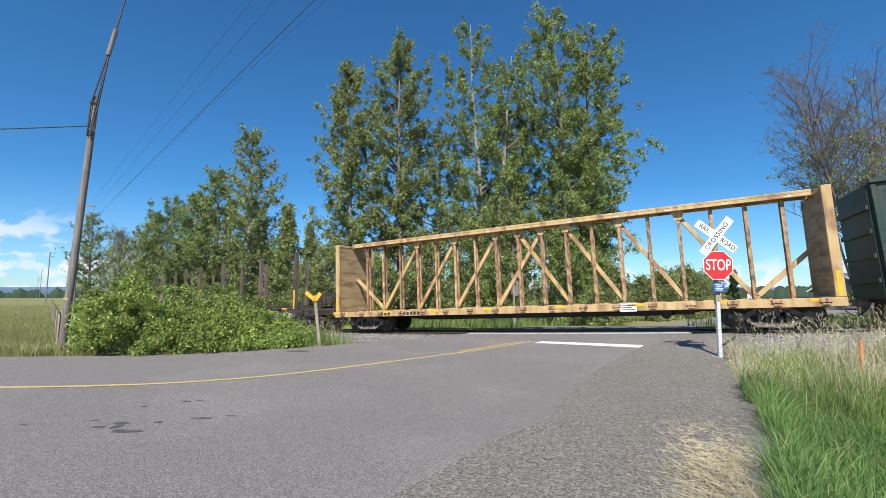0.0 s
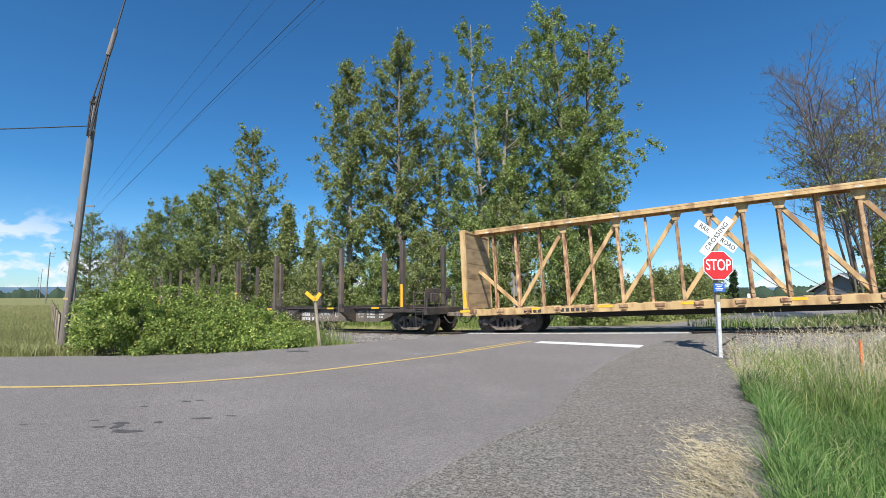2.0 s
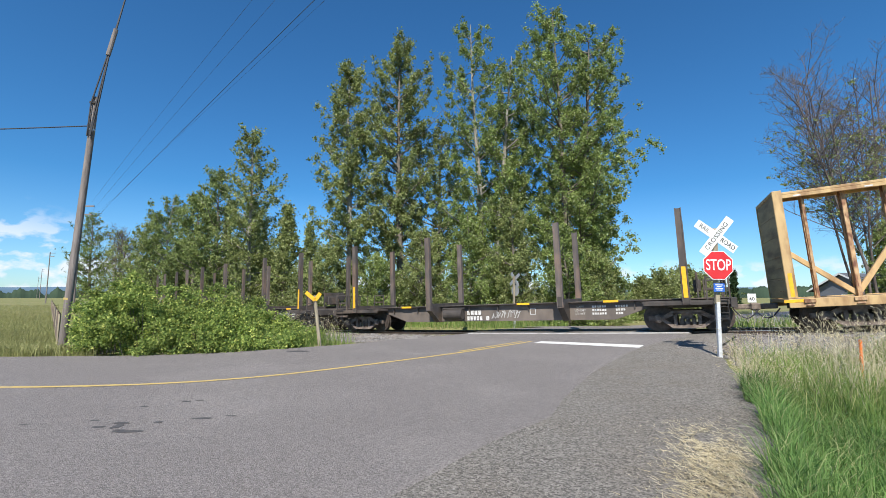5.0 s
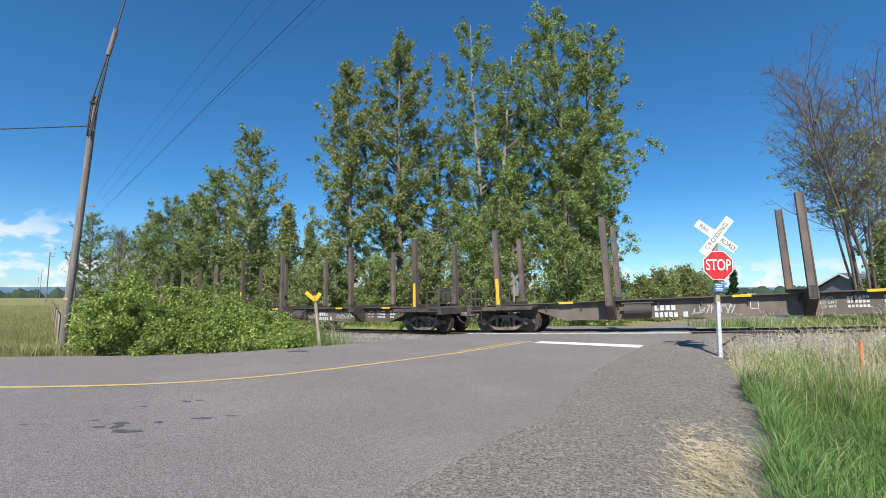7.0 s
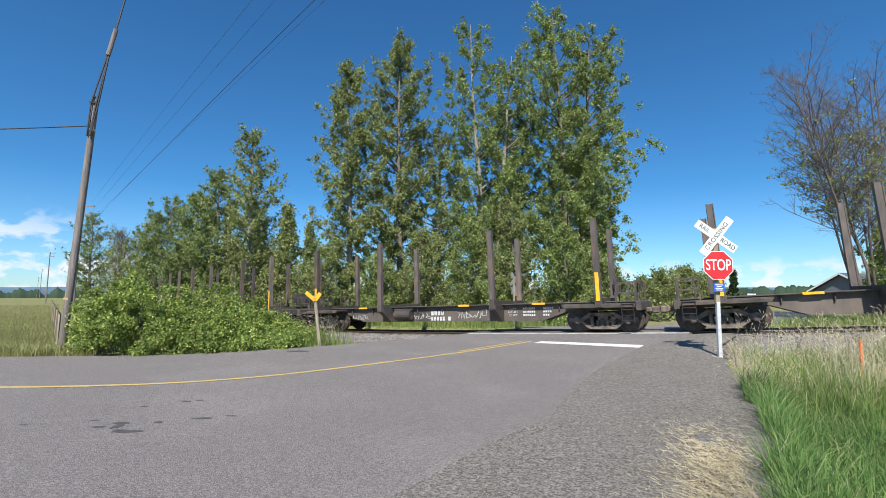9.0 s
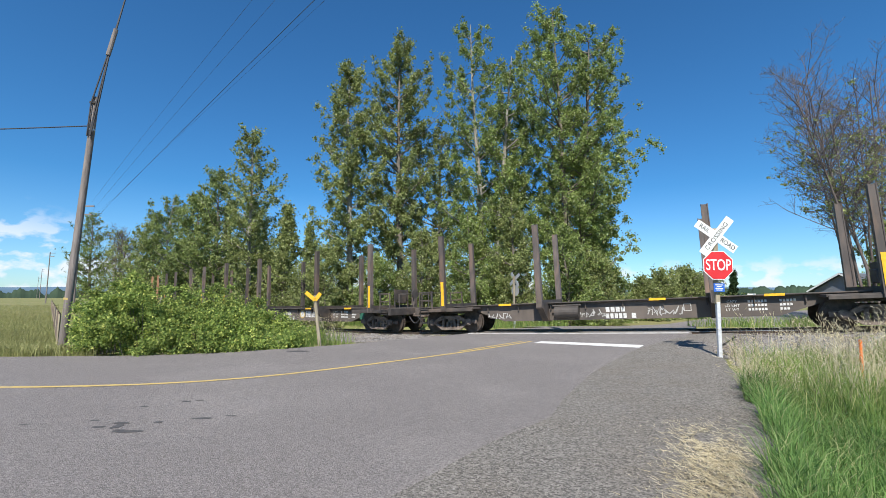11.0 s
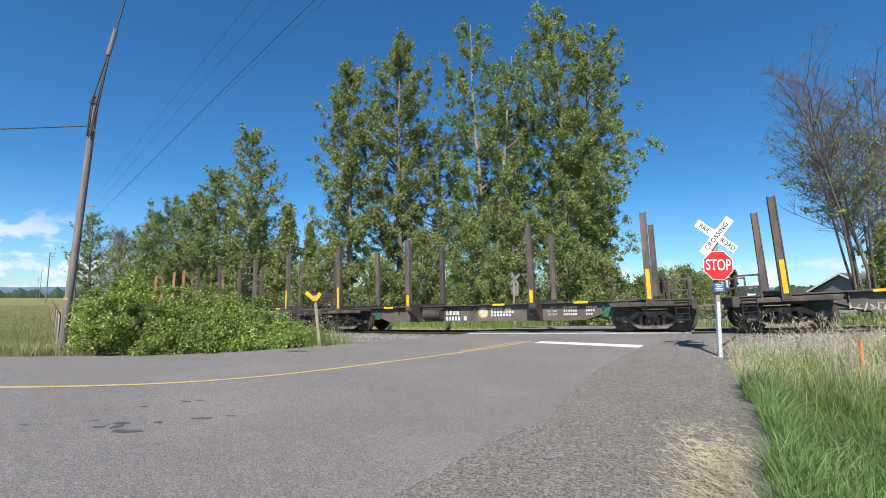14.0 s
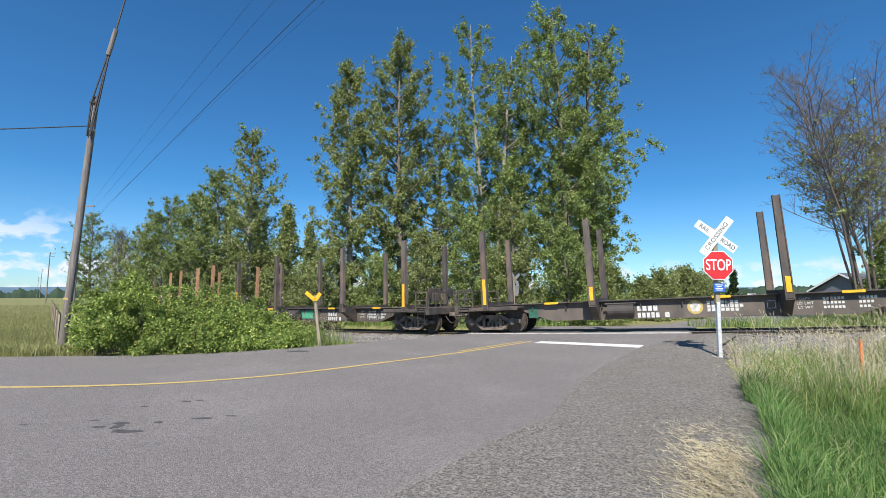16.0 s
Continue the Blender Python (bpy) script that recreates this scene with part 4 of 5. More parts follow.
# ---- signs and poles ----
def crossing_sign(m, label, letters=True):
    """A crossbuck over a stop sign on a square post. Local x to the right, faces -y, z up from the ground."""
    s = empty("crossing_sign", m, label, "railway sign", "crossing signs")
    bm = bmesh.new()
    box(bm, -0.045, 0.045, 0.03, 0.12, -0.3, 1.75, 0.006)
    part("post", bm, M["galv"], s, "galvanised square steel post")
    bm = bmesh.new()
    box(bm, -0.06, 0.06, 0.04, 0.15, 1.7, 3.72, 0.01)
    part("upper_post", bm, M["post_wood"], s, "grey upper post")
    for nm, a, y, words in (("crossbuck_blade", -36, 0.012, "RAIL    ROAD"), ("crossbuck_blade", 52, -0.012, "CROSSING")):
        bm = bmesh.new()
        r = pose(0, y, 3.5, 0, -a, 0)
        box(bm, -0.61, 0.61, -0.006, 0.006, -0.115, 0.115, 0.0, r)
        b = part(nm, bm, M["white_sign"], s)
        if letters:
            for word, dx in ((words, 0.0),) if "CROSS" in words else (("RAIL", -0.36), ("ROAD", 0.36)):
                lettering("lettering", word, 0.165, r @ Matrix.Translation((dx, -0.009, 0)) @ Matrix.Diagonal((1.06 if "CROSS" in words else 0.92, 1, 1, 1)), M["sign_black"], b)
        else:
            b.data.materials[0] = M["sign_back"]
    bm = bmesh.new()
    cyl(bm, (0, -0.03, 2.72), (0, -0.024, 2.72), 0.412, seg=8)
    bmesh.ops.rotate(bm, verts=bm.verts, cent=(0, 0, 2.72), matrix=Matrix.Rotation(radians(22.5), 3, "Y"))
    plate = part("stop_plate", bm, M["white_sign"] if letters else M["sign_back"], s)
    if letters:
        bm = bmesh.new()
        cyl(bm, (0, -0.036, 2.72), (0, -0.032, 2.72), 0.39, seg=8)
        bmesh.ops.rotate(bm, verts=bm.verts, cent=(0, 0, 2.72), matrix=Matrix.Rotation(radians(22.5), 3, "Y"))
        part("stop_face", bm, M["red"], plate, "red octagon face")
        lettering("lettering", "STOP", 0.34, Matrix.Translation((0, -0.04, 2.715)) @ Matrix.Diagonal((0.8, 1, 1.22, 1)), M["white_sign"], plate)
        bm = bmesh.new()
        box(bm, -0.14, 0.14, -0.03, -0.024, 2.02, 2.24, 0.0)
        pl = part("notice_plate", bm, M["blue"], s, "small blue notice plate")
        for i, w in enumerate((0.16, 0.2, 0.12, 0.2)):
            bm = bmesh.new()
            box(bm, -w / 2, w / 2, -0.034, -0.031, 2.055 + i * 0.045, 2.075 + i * 0.045)
            part("notice_line", bm, M["white_sign"], pl)
        bm = bmesh.new()
        for z in (2.3, 2.62, 2.85):
            cyl(bm, (0, -0.045, z), (0, -0.03, z), 0.012, seg=8)
        part("bolt", bm, M["galv"], s)
    return s


crossing_sign(pose(7.25, 11.76, -0.22, 0, 1.0, -3), "red stop sign under a white crossbuck on a steel post")
crossing_sign(pose(4.3, 26.6, -0.35, 0, 0, 122) @ Matrix.Diagonal((0.86, 0.86, 0.86, 1)), "bare metal back of the crossing sign across the track", letters=False)


def flanger_sign():
    s = empty("flanger_sign", pose(-4.24, 15.5, -0.03, 0, -7, 12), "leaning weathered wooden post with yellow V boards", "railway sign")
    bm = bmesh.new()
    cyl(bm, (0, 0, -0.2), (0, 0, 1.75), 0.066, 0.052, seg=12)
    part("post", bm, M["post_wood"], s)
    for sx, ln in ((-1, 0.42), (1, 0.3)):
        bm = bmesh.new()
        box(bm, 0, ln, -0.012, 0.012, -0.065, 0.065, 0.004, pose(0.0, -0.08, 1.58, 0, -48 if sx > 0 else -132, 0))
        part("board", bm, M["yellow"], s, "yellow painted board")


flanger_sign()


def utility_pole():
    s = empty("utility_pole", pose(-14.05, 16.6, -0.2), "weathered wooden utility pole with cable risers and guy", "utility pole")
    bm = bmesh.new()
    cyl(bm, (0, 0, -0.4), (0.5, 0, 9.6), 0.135, 0.105, seg=20)
    part("shaft", bm, M["pole_wood"], s)
    for z in (1.75, 8.25):
        bm = bmesh.new()
        cyl(bm, (0.051 * z, 0, z), (0.051 * z + 0.004, 0, z + 0.07), 0.142 - 0.0025 * z, seg=20)
        part("steel_band", bm, M["yellow_line"] if z < 2 else M["galv"], s)
    bm = bmesh.new()
    box(bm, 0.37, 0.73, -0.16, -0.1, 9.3, 9.38, 0.01)
    part("bracket", bm, M["black"], s)
    top = Vector((1.3, 0.0, 13.6))
    for dx, dz in ((-0.04, 0.0), (0.15, 0.0), (0.21, -0.1)):
        pts = [Vector((0.41 + dx * 0.5, -0.16, 8.0)), Vector((0.5 + dx * 1.1, -0.17, 9.3 + dz)), Vector((0.86 + dx * 0.25, -0.06, 11.3)), Vector((1.07 + dx * 0.1, -0.03, 12.4)), top + Vector((0.02 * dx, 0, 0)), top + Vector((0.5, 0, 2.6))]
        tube("cable", pts, 0.028, M["cable"], s)
    bm = bmesh.new()
    cyl(bm, (0.87, -0.06, 11.3), (1.07, -0.02, 12.4), 0.08, seg=12)
    part("insulator_rod", bm, M["pole_wood"], s)
    return s


utility_pole()


def sag(a, b, drop, n=24):
    a, b = Vector(a), Vector(b)
    return [a.lerp(b, i / n) - Vector((0, 0, drop * 4 * (i / n) * (1 - i / n))) for i in range(n + 1)]


def far_pole(x, y, h, cross=True):
    s = empty("line_pole", pose(x, y, ground_z(x, y)), "distant wooden line pole with cross arm", "utility pole", "line poles along the field")
    bm = bmesh.new()
    cyl(bm, (0, 0, -0.3), (0, 0, h), 0.16, 0.11, seg=10)
    part("shaft", bm, M["pole_wood"], s)
    bm = bmesh.new()
    box(bm, -0.1, 1.5, -0.06, 0.06, h - 0.35, h - 0.2)
    box(bm, -0.1, 1.3, -0.06, 0.06, h - 1.35, h - 1.2)
    part("cross_arm", bm, M["pole_wood"], s)
    return s


for x, y, h in ((-42.5, 51.3, 12.7), (-114.2, 128.2, 14.5), (-220, 243, 16.6), (-320, 351, 16.7)):
    far_pole(x, y, h)


def wires():
    # side wire to the pole and the high line over the road
    a = tube("side_wire", sag((-60, 18.2, 8.7), (-13.66, 16.6, 8.25), 0.4), 0.022, M["cable"])
    tagged(a, "thin dark service wire strung to the pole", "wire")
    for a, b, r in (((-41.6, 51.3, 9.7), (-4.0, 13.5, 11.36), 0.011), ((-41.4, 51.3, 11.3), (-6.46, 16.2, 13.2), 0.0055), ((-41.3, 51.3, 12.7), (-7.3, 16.2, 13.3), 0.0055), ((-42.0, 51.3, 9.7), (-3.8, 13.5, 11.2), 0.004)):
        b = Vector(a).lerp(Vector(b), 1.2)
        tagged(tube("overhead_wire", sag(a, b, -0.2), r, M["cable"]), "thin dark overhead wire strung along the road", "wire", "overhead wires")


wires()


# ---- vegetation ----
def leaf_cloud(name, centres, radii, count, size, material, parent, rnd, flat=0.8, lift=0.0):
    """Leaves gathered in clumps: each a small pointed blade."""
    centres, radii = np.array(centres), np.array(radii)
    pick = rnd.choice(len(centres), count, p=radii ** 2 / (radii ** 2).sum())
    d = rnd.normal(size=(count, 3))
    d /= np.linalg.norm(d, axis=1)[:, None]
    p = centres[pick] + d * (radii[pick] * np.minimum(np.abs(rnd.normal(0, 0.62, count)), 1.3))[:, None] * np.array([1, 1, flat])
    a = rnd.normal(size=(count, 3))
    a /= np.linalg.norm(a, axis=1)[:, None]
    b = np.cross(a, rnd.normal(size=(count, 3)))
    b /= np.linalg.norm(b, axis=1)[:, None]
    s = size * rnd.uniform(0.6, 1.4, count)[:, None]
    v = np.empty((count, 3, 3))
    v[:, 0], v[:, 1], v[:, 2] = p - a * s, p + a * s * 0.55 + b * s * 0.78, p + a * s * 0.55 - b * s * 0.78
    v = v.reshape(-1, 3)
    if lift is not None:
        v[:, 2] = np.maximum(v[:, 2], lift)
    me = bpy.data.meshes.new(name)
    me.vertices.add(count * 3)
    me.vertices.foreach_set("co", v.ravel())
    me.loops.add(count * 3)
    me.loops.foreach_set("vertex_index", np.arange(count * 3))
    me.polygons.add(count)
    me.polygons.foreach_set("loop_start", np.arange(count) * 3)
    me.update(calc_edges=True)
    me.materials.append(material)
    ob = new(name, me)
    if parent is not None:
        ob.parent = parent
    return ob


def limb(verts, faces, pts, r0, r1, seg=6):
    o0 = len(verts)
    pts = [Vector(p) for p in pts]
    for i, p in enumerate(pts):
        d = (pts[min(i + 1, len(pts) - 1)] - pts[max(i - 1, 0)]).normalized()
        s = d.cross(Vector((0.31, 0.9, 0.12))).normalized()
        u = s.cross(d)
        r = r0 + (r1 - r0) * i / (len(pts) - 1)
        for k in range(seg):
            a = 2 * math.pi * k / seg
            verts.append(p + (s * math.cos(a) + u * math.sin(a)) * r)
        if i:
            o = o0 + (i - 1) * seg
            faces += [(o + k, o + (k + 1) % seg, o + seg + (k + 1) % seg, o + seg + k) for k in range(seg)]


def tree(x, y, h, r, seed, leaves, material, bark, label, size=0.083, low=0.08, shape="poplar", limbs=90, crad=(0.28, 0.6), group="trees behind the track", fork=1, rise=0.75):
    """Tapered trunk and rising limbs; the crown is many small sprays of leaves along the limbs, uneven and with gaps."""
    rnd = np.random.default_rng(seed)
    t = empty("tree", pose(x, y, ground_z(x, y)), label, "tree", group)
    verts, faces, stems = [], [], []
    for k in range(fork):
        sh = (k - (fork - 1) / 2)
        top = Vector((rnd.uniform(-0.2, 0.2) * r + sh * r * 0.75, rnd.uniform(-0.2, 0.2) * r, h * (0.98 if k == 0 else rnd.uniform(0.86, 0.95))))
        foot = Vector((sh * 0.5, 0, -0.3))
        mid = foot.lerp(top, 0.45) + Vector((rnd.uniform(-0.35, 0.35), rnd.uniform(-0.35, 0.35), 0))
        pts = [foot, foot.lerp(mid, 0.5), mid, mid.lerp(top, 0.5) + Vector((rnd.uniform(-0.2, 0.2), 0, 0)), top]
        limb(verts, faces, pts, h * 0.012 + 0.06, 0.03, 9)
        stems.append(pts)

    def on_stem(pts, f):
        f = min(max(f, 0), 1) * (len(pts) - 1)
        i = min(int(f), len(pts) - 2)
        return pts[i].lerp(pts[i + 1], f - i)

    cs, rs = [], []
    turn = rnd.uniform(0, 6.28)
    for i in range(limbs):
        f = low + (1 - low) * ((i + rnd.uniform()) / limbs) ** 0.9
        if shape == "poplar":
            w = min(1.0, 0.46 + 1.3 * f) * (1 - 0.72 * max(0, (f - 0.6) / 0.4) ** 2.2)
        elif shape == "cone":
            w = (1 - f) ** 0.8 + 0.08
        else:
            w = math.sqrt(max(0.05, 1 - (2 * f - 0.85) ** 2 * 0.75))
        w *= 0.95 + 0.6 * noise.noise((f * 7, seed * 3.1, turn))
        pts = stems[i % fork]
        turn += 2.4 + rnd.uniform(-0.5, 0.5)
        reach = r * min(w, 1.12) * rnd.uniform(0.5, 1.05)
        up = reach * rise * rnd.uniform(0.5, 1.3)
        b = on_stem(pts, f - up / h)
        e = on_stem(pts, f) + Vector((math.cos(turn) * reach, math.sin(turn) * reach, 0))
        m = b.lerp(e, 0.5) + Vector((0, 0, -0.08 * reach))
        limb(verts, faces, [b, m, e], 0.03 + 0.014 * reach, 0.008, 5)
        n = 3 + int(reach * 2.2)
        for k in range(n):
            g = 0.4 + 0.65 * (k + rnd.uniform()) / n
            c = b.lerp(m, g * 2) if g < 0.5 else m.lerp(e, g * 2 - 1)
            s = rnd.uniform(*crad) * (1.15 - 0.45 * g)
            cs.append(c + Vector(rnd.normal(size=3) * 0.2 * (0.5 + 0.3 * reach)))
            rs.append(s)
    raw("trunk", verts, faces, bark, t, smooth=True)
    leaf_cloud("crown", cs, rs, leaves, size, material, t, rnd, flat=1.15)
    return t


# tall cottonwoods behind the crossing
tree(-7.6, 36.5, 22.8, 3.3, 11, 66000, M["leaf_olive"], M["pale_bark"], "tall cottonwood with olive-green crown and pale trunk", limbs=110)
tree(-3.5, 37.8, 26.0, 4.2, 12, 92000, M["leaf_olive"], M["bark"], "tall dense cottonwood with dark trunk", limbs=130)
tree(3.6, 37.8, 27.6, 4.7, 13, 100000, M["leaf"], M["pale_bark"], "tall cottonwood with pale upright trunk", fork=2, limbs=130)
tree(10.8, 36.5, 27.6, 5.5, 14, 165000, M["leaf"], M["bark"], "broad tall cottonwood with leaves to the ground", fork=2, limbs=190)
tree(6.0, 39.8, 20.0, 3.7, 15, 50000, M["leaf"], M["bark"], "mid-height cottonwood with dark crown", limbs=90)
tree(12.3, 37.8, 15.6, 2.9, 16, 50000, M["leaf"], M["bark"], "mid-height cottonwood at the edge of the row", limbs=90)
tree(-0.6, 41.2, 18.0, 3.7, 17, 42000, M["leaf_olive"], M["bark"], "mid-height cottonwood behind the row", limbs=90)
# shrubs under them, behind the track
for i, (x, y, h, r) in enumerate(((-8.8, 34.4, 6.3, 2.4), (-5.4, 34.8, 5.3, 2.3), (-1.4, 35.1, 7.6, 2.5), (1.9, 33.5, 8.4, 2.5), (5.6, 32.4, 9.4, 2.4), (8.7, 31.3, 7.2, 2.5), (11.8, 33.8, 5.6, 2.3), (14.0, 37.1, 4.6, 1.9), (-11.8, 38.5, 5.3, 2.3))):
    tree(x, y, h, r, 30 + i, 24000, M["leaf"] if i % 2 else M["leaf_olive"], M["bark"], "leafy young tree in the thicket", size=0.07, low=0.02, shape="round", limbs=60, crad=(0.3, 0.6))
# the row further along the track
for i, (x, y, h, r, sh, n, mt) in enumerate(((-19.0, 43.9, 20.4, 3.4, "poplar", 15000, "leaf_olive"), (-25.5, 49.3, 17.8, 4.1, "poplar", 24000, "leaf_far"), (-30.3, 53.3, 15.5, 4.7, "round", 26000, "leaf_far"), (-37.0, 58.7, 16.3, 5.2, "round", 30000, "leaf_far"), (-43.8, 64.8, 13.7, 4.3, "round", 20000, "leaf_olive"), (-67.4, 85.1, 18.5, 4.5, "poplar", 16000, "leaf_far"), (-62.3, 83.7, 16.0, 3.5, "poplar", 7000, "leaf_olive"), (-21.8, 51.3, 13.5, 3.5, "poplar", 14000, "leaf_far"), (-15.1, 41.9, 11.6, 2.8, "cone", 12000, "leaf_olive"), (-13.0, 42.5, 9.4, 2.6, "cone", 9000, "leaf_olive"), (-17.5, 44.6, 7.5, 2.0, "round", 10000, "leaf_olive"), (-34.0, 59.4, 10.4, 3.1, "round", 12000, "leaf_far"), (-27.9, 56.7, 9.4, 3.1, "round", 12000, "leaf_far"), (-20.7, 48.6, 6.8, 2.5, "round", 10000, "leaf"), (-51.7, 75.6, 8.4, 3.1, "round", 9000, "leaf_far"))):
    tree(x, y, h, r, 60 + i, int(n * 1.5), M[mt], M["pale_bark"] if i % 3 == 0 else M["bark"], "broad-leaved tree in the row along the track", size=0.105, low=0.04 if sh != "poplar" else 0.1, shape=sh, limbs=90, crad=(0.35, 0.7), group="trees along the track")
tree(-17.7, 49.3, 11.5, 1.5, 80, 12000, M["needle"], M["bark"], "small dark conifer in the row", size=0.12, low=0.03, shape="cone", limbs=70, crad=(0.2, 0.4), rise=0.1, group="trees along the track")


def bare_tree(x, y, h, seed, label, leaves=0, stems=5, fan=0.22, apart=0.8):
    """Several upright stems that fork into fine twigs; a few sprays of leaves are left."""
    rnd = np.random.default_rng(seed)
    t = empty("tree", pose(x, y, ground_z(x, y)), label, "tree", "sparse trees")
    verts, faces, tips = [], [], []

    def grow(p, d, length, r, level):
        pts = [p]
        steps = 2 if level >= 3 else 4
        for _ in range(steps):
            d = (d + Vector(rnd.normal(size=3) * 0.09) + Vector((0, 0, 0.1))).normalized()
            pts.append(pts[-1] + d * length / steps)
        limb(verts, faces, pts, r, max(0.006, r * 0.35), (6, 4, 4, 3)[level])
        if level >= 3:
            tips.append(pts[-1])
            return
        for k in range((20, 11, 4)[level]):
            f = rnd.uniform(0.33 if level == 0 else 0.15, 1.0)
            i = min(3, int(f * 4))
            b = pts[i].lerp(pts[i + 1], f * 4 - i)
            side = Vector(rnd.normal(size=3))
            side = (side - d * side.dot(d)).normalized()
            nd = (d * 0.55 + side * rnd.uniform(0.5, 0.95)).normalized()
            grow(b, nd, length * (rnd.uniform(0.17, 0.33) if level == 0 else rnd.uniform(0.22, 0.4)) * (1.25 - 0.5 * f), max(0.009, r * 0.33), level + 1)

    for k in range(stems):
        a = rnd.uniform(0, 6.28)
        d = Vector((math.cos(a) * fan * rnd.uniform(0.3, 1), math.sin(a) * fan, 1)).normalized()
        grow(Vector((rnd.uniform(-apart, apart), rnd.uniform(-0.6, 0.6), -0.3)), d, h * rnd.uniform(0.72, 1.0), 0.125, 0)
    raw("trunk", verts, faces, M["bare_bark"], t, smooth=True)
    if leaves:
        low = [p for p in tips if p.z < h * (0.5 + 0.4 * rnd.uniform())]
        pick = rnd.choice(len(low), min(len(low), 420), replace=False)
        leaf_cloud("crown", [low[i] for i in pick], [rnd.uniform(0.2, 0.5) for _ in pick], leaves, 0.1, M["leaf_olive"], t, rnd)


bare_tree(36.3, 37.8, 20.5, 15, "half-dead tree with bare grey twigs and few leaves", 3500, 6, 0.09, 1.4)
bare_tree(40.0, 41.2, 25.5, 16, "half-dead tree with bare crown beside the house", 8000, 6, 0.12, 1.8)
bare_tree(-46.8, 68.2, 15.5, 7, "bare dead tree in the row", 0, 3)
bare_tree(-62.4, 85.7, 14.5, 9, "thin bare tree at the end of the row", 0, 3)
# hedge beyond the crossing and the pointed conifer
for i, (x, y, h, r) in enumerate(((20.2, 41.9, 4.7, 2.7), (23.9, 44.6, 5.2, 2.9), (27.5, 47.9, 4.6, 2.7), (32.2, 54, 5.1, 3.1), (17.7, 39.8, 3.8, 2.3))):
    tree(x, y, h, r, 100 + i, 20000, M["leaf_olive"], M["bark"], "rounded roadside bush beyond the crossing", size=0.09, low=0.02, shape="round", limbs=60, crad=(0.3, 0.6), group="bushes beyond the crossing")
tree(58.1, 89.1, 7.2, 1.6, 120, 12000, M["needle"], M["bark"], "pointed dark conifer beyond the crossing", size=0.16, low=0.03, shape="cone", limbs=90, crad=(0.25, 0.45), rise=0.2, group="far conifers")
tree(38.6, 38.6, 8.6, 2.6, 121, 22000, M["leaf"], M["bark"], "green shrub beside the house", size=0.1, low=0.02, shape="round", limbs=60, crad=(0.3, 0.6), group="bushes beyond the crossing")


def bramble():
    """The bramble thicket at the road's edge: canes and leaves over an uneven mound."""
    rnd = np.random.default_rng(3)
    t = empty("bramble_thicket", pose(0, 0, 0), "dense green bramble thicket beside the road", "bush")
    cs, rs, verts, faces = [], [], [], []
    for i in range(900):
        x = rnd.uniform(-12.6, -4.9)
        k = (x + 12.6) / 8.2
        y0 = 12.85 + 0.2 * noise.noise((x * 1.1, 0, 7)) + 9.5 * max(0, k - 0.5) ** 2
        y = rnd.uniform(max(y0, -x * 1.22 if x < -10.0 else 0), 18.5)
        top = (2.05 - 1.75 * smooth01(0.36, 1.05, k)) * (0.84 + 0.6 * noise.noise((x * 0.8, y * 0.8, 2)) + 0.2 * noise.noise((x * 2.3, y * 2.3, 4))) * smooth01(y0 - 0.9, y0 + 1.2, y) ** 0.6
        z = top * rnd.uniform(0.0, 1.0) ** 0.7
        cs.append((x, y, ground_z(x, y) + z))
        rs.append(rnd.uniform(0.14, 0.36))
        if i % 3 == 0:
            b = Vector((x + rnd.uniform(-0.4, 0.4), y + rnd.uniform(0, 0.5), ground_z(x, y)))
            limb(verts, faces, [b, b.lerp(Vector(cs[-1]), 0.6) + Vector((0, 0, 0.25)), Vector(cs[-1])], 0.012, 0.005, 4)
    for _ in range(26):
        x, y = rnd.uniform(-11.6, -8.0), rnd.uniform(14.8, 17)
        cs.append((x, y, 1.65 + rnd.uniform(0.1, 0.45)))
        rs.append(0.16)
    tagged(raw("canes", verts, faces, M["bark"], t), kind="stuff")
    leaf_cloud("leaves", cs, rs, 190000, 0.038, M["bramble"], t, rnd, flat=0.8, lift=-0.2)


bramble()


